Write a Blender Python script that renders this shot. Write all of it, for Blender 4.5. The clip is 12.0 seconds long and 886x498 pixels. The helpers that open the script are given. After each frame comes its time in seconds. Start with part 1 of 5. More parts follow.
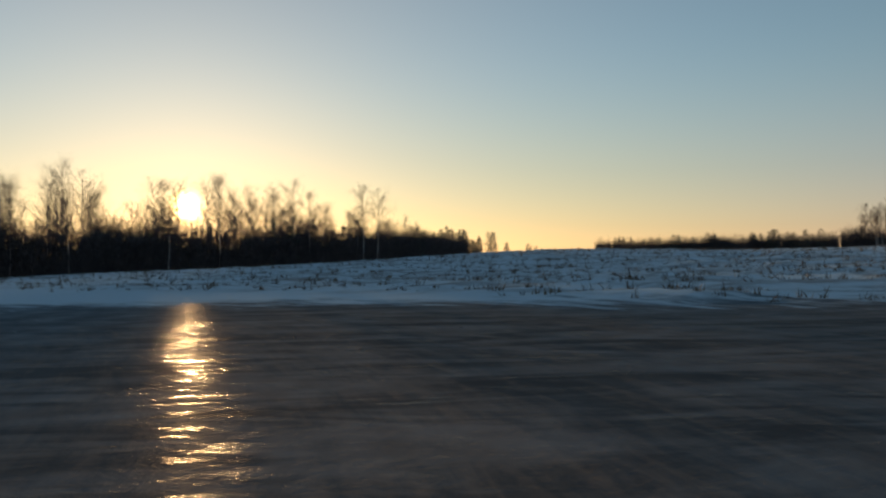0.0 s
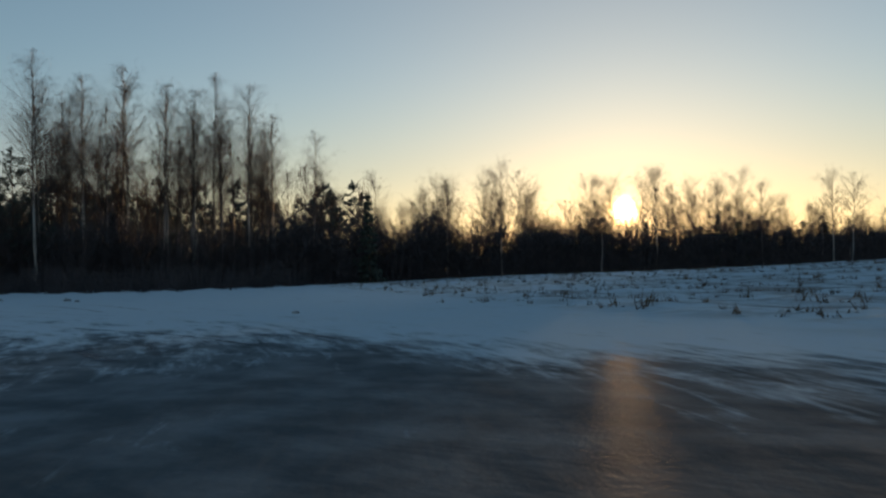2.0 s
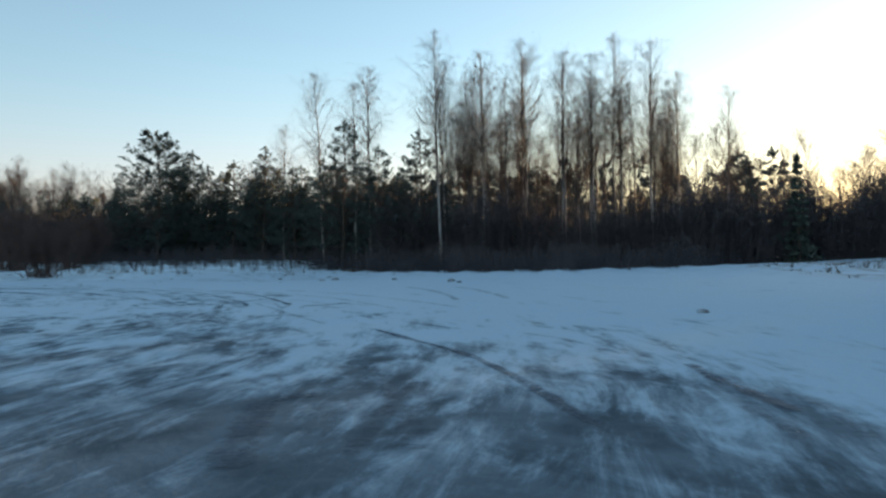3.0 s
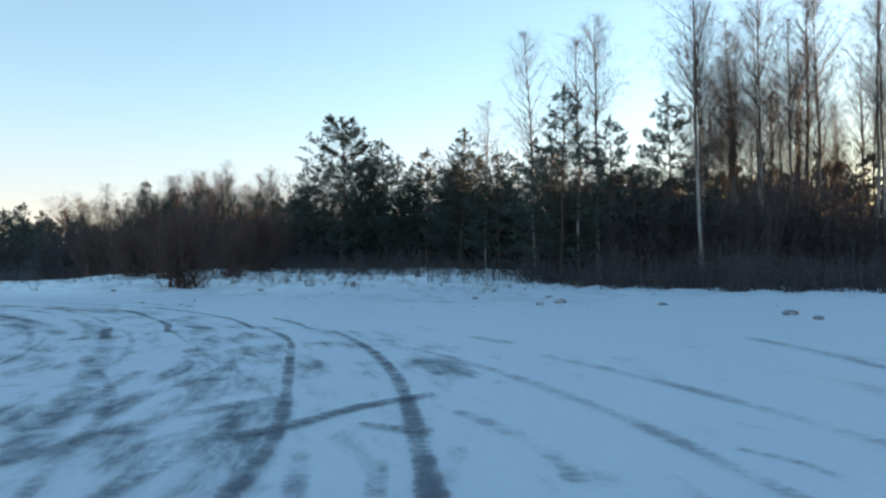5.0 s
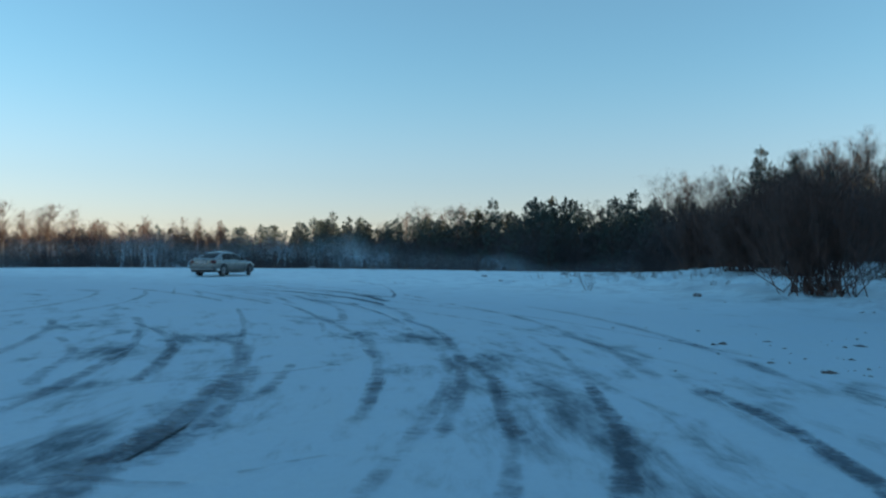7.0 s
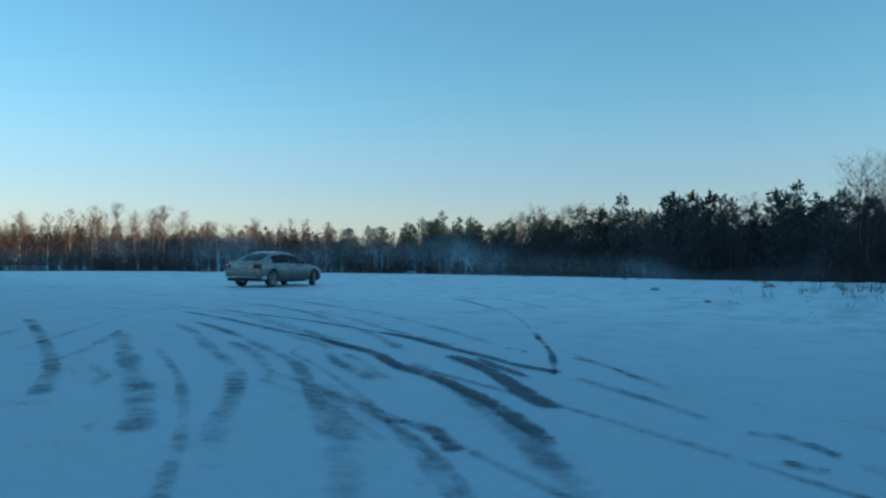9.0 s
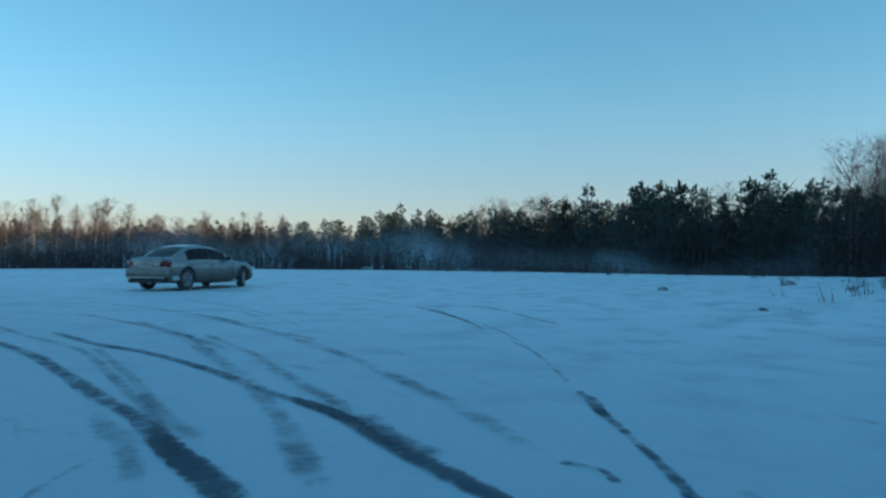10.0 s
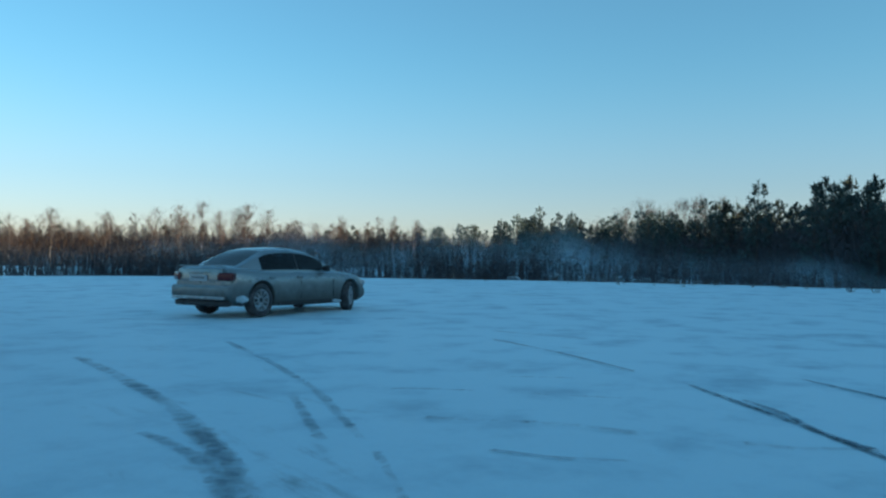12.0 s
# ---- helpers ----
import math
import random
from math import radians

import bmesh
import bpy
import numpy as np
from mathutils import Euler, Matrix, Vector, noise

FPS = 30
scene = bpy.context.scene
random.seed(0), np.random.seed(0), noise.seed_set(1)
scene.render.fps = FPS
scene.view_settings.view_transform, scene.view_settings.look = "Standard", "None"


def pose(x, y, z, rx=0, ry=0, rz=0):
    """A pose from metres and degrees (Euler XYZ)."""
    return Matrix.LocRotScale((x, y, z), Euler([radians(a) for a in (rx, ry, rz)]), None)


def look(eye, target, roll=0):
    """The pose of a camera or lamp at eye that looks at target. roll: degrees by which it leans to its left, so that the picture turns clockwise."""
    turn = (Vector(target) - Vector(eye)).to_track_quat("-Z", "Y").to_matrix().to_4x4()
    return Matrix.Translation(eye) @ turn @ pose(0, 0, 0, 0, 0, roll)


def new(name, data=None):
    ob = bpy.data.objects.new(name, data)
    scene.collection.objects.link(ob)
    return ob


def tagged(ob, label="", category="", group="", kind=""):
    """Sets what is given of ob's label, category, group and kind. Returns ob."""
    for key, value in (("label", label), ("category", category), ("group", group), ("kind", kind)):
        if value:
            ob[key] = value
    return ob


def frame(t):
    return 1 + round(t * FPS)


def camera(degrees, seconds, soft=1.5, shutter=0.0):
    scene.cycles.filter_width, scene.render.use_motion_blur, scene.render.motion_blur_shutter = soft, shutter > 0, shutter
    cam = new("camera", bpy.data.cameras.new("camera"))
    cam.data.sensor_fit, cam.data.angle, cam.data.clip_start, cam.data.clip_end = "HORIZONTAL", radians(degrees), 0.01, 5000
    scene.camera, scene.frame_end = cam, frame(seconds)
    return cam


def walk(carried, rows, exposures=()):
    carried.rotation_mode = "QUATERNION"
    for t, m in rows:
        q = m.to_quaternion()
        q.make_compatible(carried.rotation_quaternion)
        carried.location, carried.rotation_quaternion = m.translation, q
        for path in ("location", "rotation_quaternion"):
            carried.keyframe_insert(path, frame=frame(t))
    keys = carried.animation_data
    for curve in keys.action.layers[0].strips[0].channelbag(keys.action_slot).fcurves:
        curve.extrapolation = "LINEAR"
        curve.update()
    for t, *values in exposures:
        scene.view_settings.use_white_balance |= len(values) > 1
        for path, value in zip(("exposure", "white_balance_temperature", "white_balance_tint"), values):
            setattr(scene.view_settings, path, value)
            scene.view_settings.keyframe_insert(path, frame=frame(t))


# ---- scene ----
cam = camera(60.0, 12.0, 2.4, 0.05)
# seconds, x, y, z, yaw, pitch, roll: a car-borne camera, 1.3 m over the field
ROWS = [
    (0.0, 0.00, -0.00, 1.30, 0.00, 0.88, 1.20),
    (0.5, -0.46, 3.59, 1.32, 4.01, 0.81, 1.12),
    (1.0, -1.18, 7.15, 1.35, 10.10, 0.22, 1.32),
    (1.5, -2.43, 10.60, 1.36, 19.30, 0.36, 1.56),
    (2.0, -4.25, 14.07, 1.38, 31.73, 1.60, 0.95),
    (2.5, -6.68, 17.23, 1.39, 44.79, 0.61, 1.41),
    (3.0, -9.67, 20.12, 1.39, 61.61, 0.46, 1.10),
    (3.5, -13.10, 22.29, 1.39, 67.80, 0.62, 0.95),
    (4.0, -17.02, 23.84, 1.39, 68.60, 0.80, 0.81),
    (4.5, -21.45, 24.90, 1.39, 68.70, 1.05, 0.66),
    (4.8, -24.42, 25.34, 1.38, 72.00, 1.19, 0.57),
    (5.0, -26.43, 25.59, 1.38, 76.89, 1.36, 0.51),
    (5.5, -31.99, 26.03, 1.38, 89.01, 1.22, 0.47),
    (6.0, -37.41, 25.64, 1.38, 98.45, 1.33, -0.00),
    (6.5, -42.07, 24.77, 1.38, 108.93, 0.30, -0.19),
    (7.0, -45.90, 23.36, 1.39, 120.94, 0.78, -0.44),
    (7.2, -47.33, 22.62, 1.39, 125.00, 0.55, -0.46),
    (7.5, -49.38, 21.39, 1.40, 129.20, 0.68, -0.50),
    (8.0, -52.54, 19.06, 1.41, 132.10, 0.78, -0.55),
    (8.5, -55.43, 16.59, 1.43, 131.60, 0.82, -0.60),
    (9.0, -58.09, 14.22, 1.44, 129.20, 0.91, -0.66),
    (9.5, -60.57, 12.15, 1.46, 126.39, 1.00, -0.63),
    (10.0, -62.88, 10.22, 1.47, 126.11, 0.48, -0.38),
    (10.5, -64.79, 8.49, 1.48, 129.04, 1.28, -0.60),
    (11.0, -66.52, 6.69, 1.50, 132.36, 1.46, -0.27),
    (11.5, -68.04, 4.99, 1.51, 134.52, 1.02, -0.43),
    (12.0, -69.53, 3.24, 1.52, 136.05, 0.85, -0.61),
]
EXPOSURES = [(0.0, 0.40, 7750, 10), (1.5, 0.42, 7750, 10), (2.0, 0.47, 7700, 10), (2.5, 0.98, 7700, 10), (3.0, 1.74, 7700, 10), (5.0, 2.16, 7600, 11), (5.5, 2.03, 7300, 9), (6.0, 1.86, 6950, 5), (7.0, 1.44, 6050, -4), (9.0, 1.25, 5480, -11), (12.0, 1.28, 5430, -12)]
walk(cam, [(t, pose(x, y, z, 90 + pitch, roll, yaw)) for t, x, y, z, yaw, pitch, roll in ROWS], EXPOSURES)

# ---------------------------------------------------------------- light
SUN_AZ, SUN_EL = 18.4, 4.2  # degrees to the left of +y, degrees above the horizon
sun_dir = Vector((-math.sin(radians(SUN_AZ)) * math.cos(radians(SUN_EL)), math.cos(radians(SUN_AZ)) * math.cos(radians(SUN_EL)), math.sin(radians(SUN_EL))))

world = bpy.data.worlds.new("winter_sky")
scene.world = world
world.use_nodes = True
wt = world.node_tree
wt.nodes.clear()
w_out = wt.nodes.new("ShaderNodeOutputWorld")
w_sky = wt.nodes.new("ShaderNodeTexSky")
w_sky.sky_type = "NISHITA"
w_sky.sun_disc = False
w_sky.sun_elevation = radians(SUN_EL)
w_sky.sun_rotation = radians(-SUN_AZ)
w_sky.altitude = 100
w_sky.air_density, w_sky.dust_density, w_sky.ozone_density = 0.9, 0.18, 2.2
w_bg = wt.nodes.new("ShaderNodeBackground")
w_bg.inputs["Strength"].default_value = 0.12
w_hue = wt.nodes.new("ShaderNodeHueSaturation")
w_hue.inputs["Saturation"].default_value = 1.0  # clear cold air
wt.links.new(w_sky.outputs[0], w_hue.inputs["Color"])
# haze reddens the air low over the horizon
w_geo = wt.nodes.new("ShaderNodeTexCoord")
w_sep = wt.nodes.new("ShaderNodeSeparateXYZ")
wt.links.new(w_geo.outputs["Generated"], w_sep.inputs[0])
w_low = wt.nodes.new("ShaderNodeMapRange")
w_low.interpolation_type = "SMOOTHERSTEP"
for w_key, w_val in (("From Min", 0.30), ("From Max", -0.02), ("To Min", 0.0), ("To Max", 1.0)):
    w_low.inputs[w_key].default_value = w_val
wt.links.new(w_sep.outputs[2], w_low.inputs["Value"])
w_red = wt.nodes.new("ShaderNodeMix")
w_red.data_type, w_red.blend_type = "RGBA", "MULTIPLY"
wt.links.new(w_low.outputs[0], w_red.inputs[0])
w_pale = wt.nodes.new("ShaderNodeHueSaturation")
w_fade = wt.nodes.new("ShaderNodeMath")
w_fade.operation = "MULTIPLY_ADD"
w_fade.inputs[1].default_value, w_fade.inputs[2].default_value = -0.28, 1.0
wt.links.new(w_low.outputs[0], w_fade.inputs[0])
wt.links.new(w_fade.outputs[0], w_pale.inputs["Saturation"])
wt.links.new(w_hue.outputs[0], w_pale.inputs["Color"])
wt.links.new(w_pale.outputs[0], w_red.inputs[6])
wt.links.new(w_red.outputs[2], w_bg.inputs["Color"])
# the low sun's disc, drawn oversized for its glare, with an aureole added
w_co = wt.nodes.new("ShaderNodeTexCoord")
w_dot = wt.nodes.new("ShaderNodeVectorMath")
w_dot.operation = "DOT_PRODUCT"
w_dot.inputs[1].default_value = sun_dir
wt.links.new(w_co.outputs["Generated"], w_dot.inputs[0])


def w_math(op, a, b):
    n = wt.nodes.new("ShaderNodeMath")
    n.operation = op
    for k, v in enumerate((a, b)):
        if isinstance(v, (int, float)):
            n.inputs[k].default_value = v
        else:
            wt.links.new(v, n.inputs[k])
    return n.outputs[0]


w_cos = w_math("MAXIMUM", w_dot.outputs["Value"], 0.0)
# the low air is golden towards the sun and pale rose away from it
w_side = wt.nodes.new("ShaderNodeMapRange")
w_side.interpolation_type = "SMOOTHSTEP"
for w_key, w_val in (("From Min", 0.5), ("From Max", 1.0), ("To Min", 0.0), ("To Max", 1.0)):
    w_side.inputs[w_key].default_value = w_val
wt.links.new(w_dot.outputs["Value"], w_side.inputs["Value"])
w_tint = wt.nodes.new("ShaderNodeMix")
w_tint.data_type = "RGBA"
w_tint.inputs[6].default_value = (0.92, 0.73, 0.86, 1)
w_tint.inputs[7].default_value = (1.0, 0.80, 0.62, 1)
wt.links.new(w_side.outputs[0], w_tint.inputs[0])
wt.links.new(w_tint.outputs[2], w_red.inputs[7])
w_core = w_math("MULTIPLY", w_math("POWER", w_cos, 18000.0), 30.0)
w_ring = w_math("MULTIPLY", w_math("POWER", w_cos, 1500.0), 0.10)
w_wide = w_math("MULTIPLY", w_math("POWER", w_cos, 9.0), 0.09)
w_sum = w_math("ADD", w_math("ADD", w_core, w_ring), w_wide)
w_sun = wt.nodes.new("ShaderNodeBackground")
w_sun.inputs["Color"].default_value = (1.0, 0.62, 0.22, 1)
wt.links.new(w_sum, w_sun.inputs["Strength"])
# a thin even veil of scattered light
w_veil = wt.nodes.new("ShaderNodeBackground")
w_veil.inputs["Color"].default_value = (0.50, 0.78, 1.0, 1)
w_veil.inputs["Strength"].default_value = 0.040
w_both = wt.nodes.new("ShaderNodeAddShader")
wt.links.new(w_bg.outputs[0], w_both.inputs[0])
wt.links.new(w_veil.outputs[0], w_both.inputs[1])
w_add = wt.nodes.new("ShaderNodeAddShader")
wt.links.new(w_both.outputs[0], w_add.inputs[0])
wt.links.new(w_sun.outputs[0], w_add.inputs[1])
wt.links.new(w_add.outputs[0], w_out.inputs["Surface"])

sun = bpy.data.lights.new("sun", "SUN")
sun.energy, sun.angle, sun.color = 4.6, radians(0.5), (1.0, 0.62, 0.32)
sun_ob = new("sun", sun)
sun_ob.matrix_world = look(sun_dir * 200, (0, 0, 0))


# ---------------------------------------------------------------- materials
class Mat:
    """A small writer of node materials."""

    def __init__(self, name):
        self.m = bpy.data.materials.new(name)
        self.m.use_nodes = True
        self.t = self.m.node_tree
        self.t.nodes.clear()
        self.out = self.t.nodes.new("ShaderNodeOutputMaterial")
        self.b = self.t.nodes.new("ShaderNodeBsdfPrincipled")
        self.link(self.b.outputs[0], self.out.inputs["Surface"])

    def link(self, a, b):
        self.t.links.new(a, b)

    def put(self, node, key, v):
        if isinstance(v, bpy.types.NodeSocket):
            self.link(v, node.inputs[key])
        elif v is not None:
            node.inputs[key].default_value = v

    def set(self, **kw):
        for k, v in kw.items():
            self.put(self.b, k.replace("_", " "), v)
        return self

    def math(self, op, a, b=None, clamp=False):
        n = self.t.nodes.new("ShaderNodeMath")
        n.operation, n.use_clamp = op, clamp
        self.put(n, 0, a)
        self.put(n, 1, b)
        return n.outputs[0]

    def pos(self):
        n = self.t.nodes.new("ShaderNodeNewGeometry")
        return n.outputs["Position"]

    def obj(self):
        return self.t.nodes.new("ShaderNodeTexCoord").outputs["Object"]

    def uv(self):
        return self.t.nodes.new("ShaderNodeTexCoord").outputs["UV"]

    def rand(self):
        return self.t.nodes.new("ShaderNodeObjectInfo").outputs["Random"]

    def xyz(self, v):
        n = self.t.nodes.new("ShaderNodeSeparateXYZ")
        self.link(v, n.inputs[0])
        return n.outputs

    def vec(self, x, y, z):
        n = self.t.nodes.new("ShaderNodeCombineXYZ")
        for k, v in enumerate((x, y, z)):
            self.put(n, k, v)
        return n.outputs[0]

    def vmul(self, v, s):
        n = self.t.nodes.new("ShaderNodeVectorMath")
        n.operation = "MULTIPLY"
        self.link(v, n.inputs[0])
        n.inputs[1].default_value = s
        return n.outputs[0]

    def noise(self, v, scale, detail=4, rough=0.55, dist=0.0):
        n = self.t.nodes.new("ShaderNodeTexNoise")
        self.link(v, n.inputs["Vector"])
        for k, x in (("Scale", scale), ("Detail", detail), ("Roughness", rough), ("Distortion", dist)):
            n.inputs[k].default_value = x
        return n.outputs["Fac"]

    def ramp(self, v, lo, hi, a=0.0, b=1.0):
        n = self.t.nodes.new("ShaderNodeMapRange")
        n.interpolation_type = "SMOOTHSTEP"
        for k, x in (("Value", v), ("From Min", lo), ("From Max", hi), ("To Min", a), ("To Max", b)):
            self.put(n, k, x)
        return n.outputs["Result"]

    def mix(self, f, a, b):
        n = self.t.nodes.new("ShaderNodeMix")
        n.data_type = "RGBA"
        self.put(n, 0, f)
        for k, v in ((6, a), (7, b)):
            self.put(n, k, (*v, 1) if isinstance(v, tuple) else v)
        return n.outputs[2]

    def mixf(self, f, a, b):
        n = self.t.nodes.new("ShaderNodeMix")
        self.put(n, 0, f)
        self.put(n, 2, a)
        self.put(n, 3, b)
        return n.outputs[0]

    def bump(self, h, strength, distance):
        n = self.t.nodes.new("ShaderNodeBump")
        n.inputs["Strength"].default_value = strength
        n.inputs["Distance"].default_value = distance
        self.link(h, n.inputs["Height"])
        self.link(n.outputs[0], self.b.inputs["Normal"])
        return self


RING = (-36.0, -4.0)  # middle of the loops that were driven on the field


def ring_streaks(k, p, along, across, detail=5):
    """Noise drawn out along circles round the middle of the field."""
    s = k.xyz(p)
    dx, dy = k.math("SUBTRACT", s[0], RING[0]), k.math("SUBTRACT", s[1], RING[1])
    r = k.math("SQRT", k.math("ADD", k.math("MULTIPLY", dx, dx), k.math("MULTIPLY", dy, dy)))
    a = k.math("MULTIPLY", k.math("ARCTAN2", dy, dx), 30.0 * along)
    return k.noise(k.vec(k.math("MULTIPLY", r, across), a, 0.0), 1.0, detail, 0.66, 0.5), r


def make_ground():
    k = Mat("snow_and_ice")
    p = k.pos()
    s = k.xyz(p)
    fine, r = ring_streaks(k, p, 0.50, 1.5, 8)
    thin, _ = ring_streaks(k, p, 0.80, 4.5, 6)
    broad, _ = ring_streaks(k, p, 0.10, 0.40, 4)
    patch = k.noise(p, 0.16, 5, 0.62, 0.8)
    skew = k.noise(k.vmul(p, (0.35, 1.3, 1.0)), 0.8, 7, 0.66, 0.9)
    # the eastern half is polished to thin ice, the west is still under snow
    rough = k.math("ADD", s[1], k.math("MULTIPLY", s[0], 0.78))
    east = k.math("MULTIPLY", k.ramp(s[0], -30.0, 1.0), k.ramp(k.math("ADD", s[1], k.math("MULTIPLY", s[0], 0.42)), 27.0, 16.0))
    loop = k.math("MULTIPLY", k.ramp(r, 20.0, 26.0), k.ramp(r, 36.0, 29.0))
    loop = k.math("MULTIPLY", loop, k.ramp(s[0], -66.0, -54.0))
    level = k.math("ADD", k.math("MULTIPLY", fine, 0.40), k.math("ADD", k.math("MULTIPLY", broad, 0.25), k.math("MULTIPLY", patch, 0.20)))
    level = k.math("ADD", level, k.math("ADD", k.math("MULTIPLY", thin, 0.19), k.math("MULTIPLY", skew, 0.16)))
    level = k.math("ADD", level, k.math("ADD", k.math("MULTIPLY", east, 0.30), k.math("MULTIPLY", loop, 0.075)))
    ice = k.ramp(level, 0.65, 0.80)
    grain = k.noise(p, 9.0, 5, 0.65)
    dust = k.noise(p, 1.1, 5, 0.6)
    drift = k.math("ADD", k.math("MULTIPLY", fine, 0.35), k.math("MULTIPLY", dust, 0.65))
    snow = k.mix(grain, (0.365, 0.515, 0.63), (0.465, 0.625, 0.73))
    snow = k.mix(k.ramp(drift, 0.40, 0.66, 0.0, 0.40), snow, (0.42, 0.56, 0.63))
    # far western snow painted brighter to stand in for its low-angle sheen
    snow = k.mix(k.math("MULTIPLY", k.ramp(s[0], -62.0, -80.0), k.ramp(dust, 0.75, 0.45)), snow, (0.66, 0.83, 0.91))
    # dead grass shows through the thin snow of the rough field
    field = k.math("MULTIPLY", k.ramp(rough, 24.0, 31.0), k.ramp(s[0], -62.0, -40.0))
    blotch = k.ramp(k.noise(k.vmul(p, (0.5, 1.0, 1.0)), 0.45, 7, 0.72, 0.5), 0.44, 0.62)
    snow = k.mix(k.math("MULTIPLY", k.math("MULTIPLY", field, blotch), 0.65), snow, (0.15, 0.128, 0.105))
    # the western rim gets patches of darker blue-grey
    rim = k.math("MULTIPLY", k.math("MULTIPLY", k.ramp(r, 37.0, 43.0), k.ramp(s[0], -48.0, -58.0)), k.math("MULTIPLY", k.ramp(s[1], 4.0, 12.0), blotch))
    snow = k.mix(k.math("MULTIPLY", rim, 0.32), snow, (0.19, 0.235, 0.275))
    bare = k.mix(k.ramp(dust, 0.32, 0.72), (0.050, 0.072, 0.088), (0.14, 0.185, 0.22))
    # brown painted into the eastern ice stands for warm sun and haze glow
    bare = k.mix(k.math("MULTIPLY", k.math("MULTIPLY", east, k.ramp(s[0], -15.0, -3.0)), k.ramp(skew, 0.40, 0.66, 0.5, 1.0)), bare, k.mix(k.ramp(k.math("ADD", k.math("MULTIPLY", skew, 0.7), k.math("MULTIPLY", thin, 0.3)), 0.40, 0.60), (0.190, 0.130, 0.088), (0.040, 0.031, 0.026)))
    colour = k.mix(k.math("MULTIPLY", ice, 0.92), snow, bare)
    ripple = k.noise(k.vmul(p, (0.6, 1.9, 1.0)), 6.8, 6, 0.66, 0.5)
    micro = k.noise(p, 30.0, 3, 0.6)
    ripple = k.math("ADD", ripple, k.math("MULTIPLY", micro, 0.12))
    h = k.math("ADD", k.math("MULTIPLY", ripple, 0.20), k.math("ADD", k.math("MULTIPLY", grain, 0.32), k.math("MULTIPLY", ice, -0.30)))
    gloss = k.ramp(k.noise(k.vmul(p, (0.35, 1.0, 1.0)), 4.6, 7, 0.70, 0.5), 0.53, 0.66)
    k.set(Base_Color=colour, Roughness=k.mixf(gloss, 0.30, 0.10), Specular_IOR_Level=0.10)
    k.bump(h, 0.42, 0.08)
    # frosted ground is dull; the bare ice has a broken sheen
    dull = k.t.nodes.new("ShaderNodeBsdfDiffuse")
    k.put(dull, "Color", colour)
    k.link(k.b.inputs["Normal"].links[0].from_socket, dull.inputs["Normal"])
    both = k.t.nodes.new("ShaderNodeMixShader")
    k.link(k.math("MULTIPLY", k.math("ADD", k.math("MULTIPLY", k.math("MULTIPLY", gloss, k.ramp(k.math("SUBTRACT", s[1], s[0]), 24.0, 19.5)), 0.12), 0.003), ice), both.inputs[0])
    k.link(dull.outputs[0], both.inputs[1])
    k.link(k.b.outputs[0], both.inputs[2])
    # wind has polished the western snow to a crust
    crust = k.t.nodes.new("ShaderNodeBsdfPrincipled")
    k.put(crust, "Base Color", colour)
    k.put(crust, "Roughness", 0.48)
    k.put(crust, "Specular IOR Level", 0.5)
    k.link(k.b.inputs["Normal"].links[0].from_socket, crust.inputs["Normal"])
    whole = k.t.nodes.new("ShaderNodeMixShader")
    k.link(k.math("MULTIPLY", k.math("MULTIPLY", k.ramp(s[0], -16.0, -34.0), k.math("SUBTRACT", 1.0, ice)), 0.5), whole.inputs[0])
    k.link(both.outputs[0], whole.inputs[1])
    k.link(crust.outputs[0], whole.inputs[2])
    k.link(whole.outputs[0], k.out.inputs["Surface"])
    return k.m


def make_track(name, lo, hi, strength):
    """Ice laid bare by tyres: ragged towards its rims, scuffed crosswise and broken by blown snow."""
    k = Mat(name)
    p = k.pos()
    s = k.xyz(k.uv())
    way = k.t.nodes.new("ShaderNodeUVMap")
    way.uv_map = "Metres"
    edge = k.math("MULTIPLY", k.math("ABSOLUTE", k.math("SUBTRACT", s[0], 0.5)), 2.0)
    ends = k.math("MULTIPLY", k.ramp(s[1], 0.0, 0.10), k.ramp(s[1], 1.0, 0.92))
    scuff = k.noise(k.vmul(way.outputs[0], (2.4, 6.5, 1.0)), 1.0, 5, 0.66, 0.5)
    gaps = k.noise(k.vmul(way.outputs[0], (0.9, 0.8, 1.0)), 1.0, 4, 0.6)
    n = k.math("ADD", k.math("MULTIPLY", k.noise(p, 16.0, 5, 0.75), 0.30), k.math("ADD", k.math("MULTIPLY", scuff, 0.36), k.math("MULTIPLY", gaps, 0.42)))
    n = k.math("SUBTRACT", n, k.math("MULTIPLY", k.math("POWER", edge, 3.0), 0.30))
    n = k.math("SUBTRACT", n, k.math("MULTIPLY", k.math("SUBTRACT", 1.0, ends), 0.3))
    cover = k.math("MULTIPLY", k.ramp(n, lo, hi), strength)
    g = k.noise(p, 14.0, 4, 0.7)
    k.set(Base_Color=k.mix(g, (0.026, 0.050, 0.080), (0.095, 0.150, 0.205)), Roughness=k.ramp(g, 0.3, 0.8, 0.55, 0.75), Specular_IOR_Level=0.12)
    k.bump(g, 0.4, 0.02)
    k.set(Alpha=cover)
    return k.m


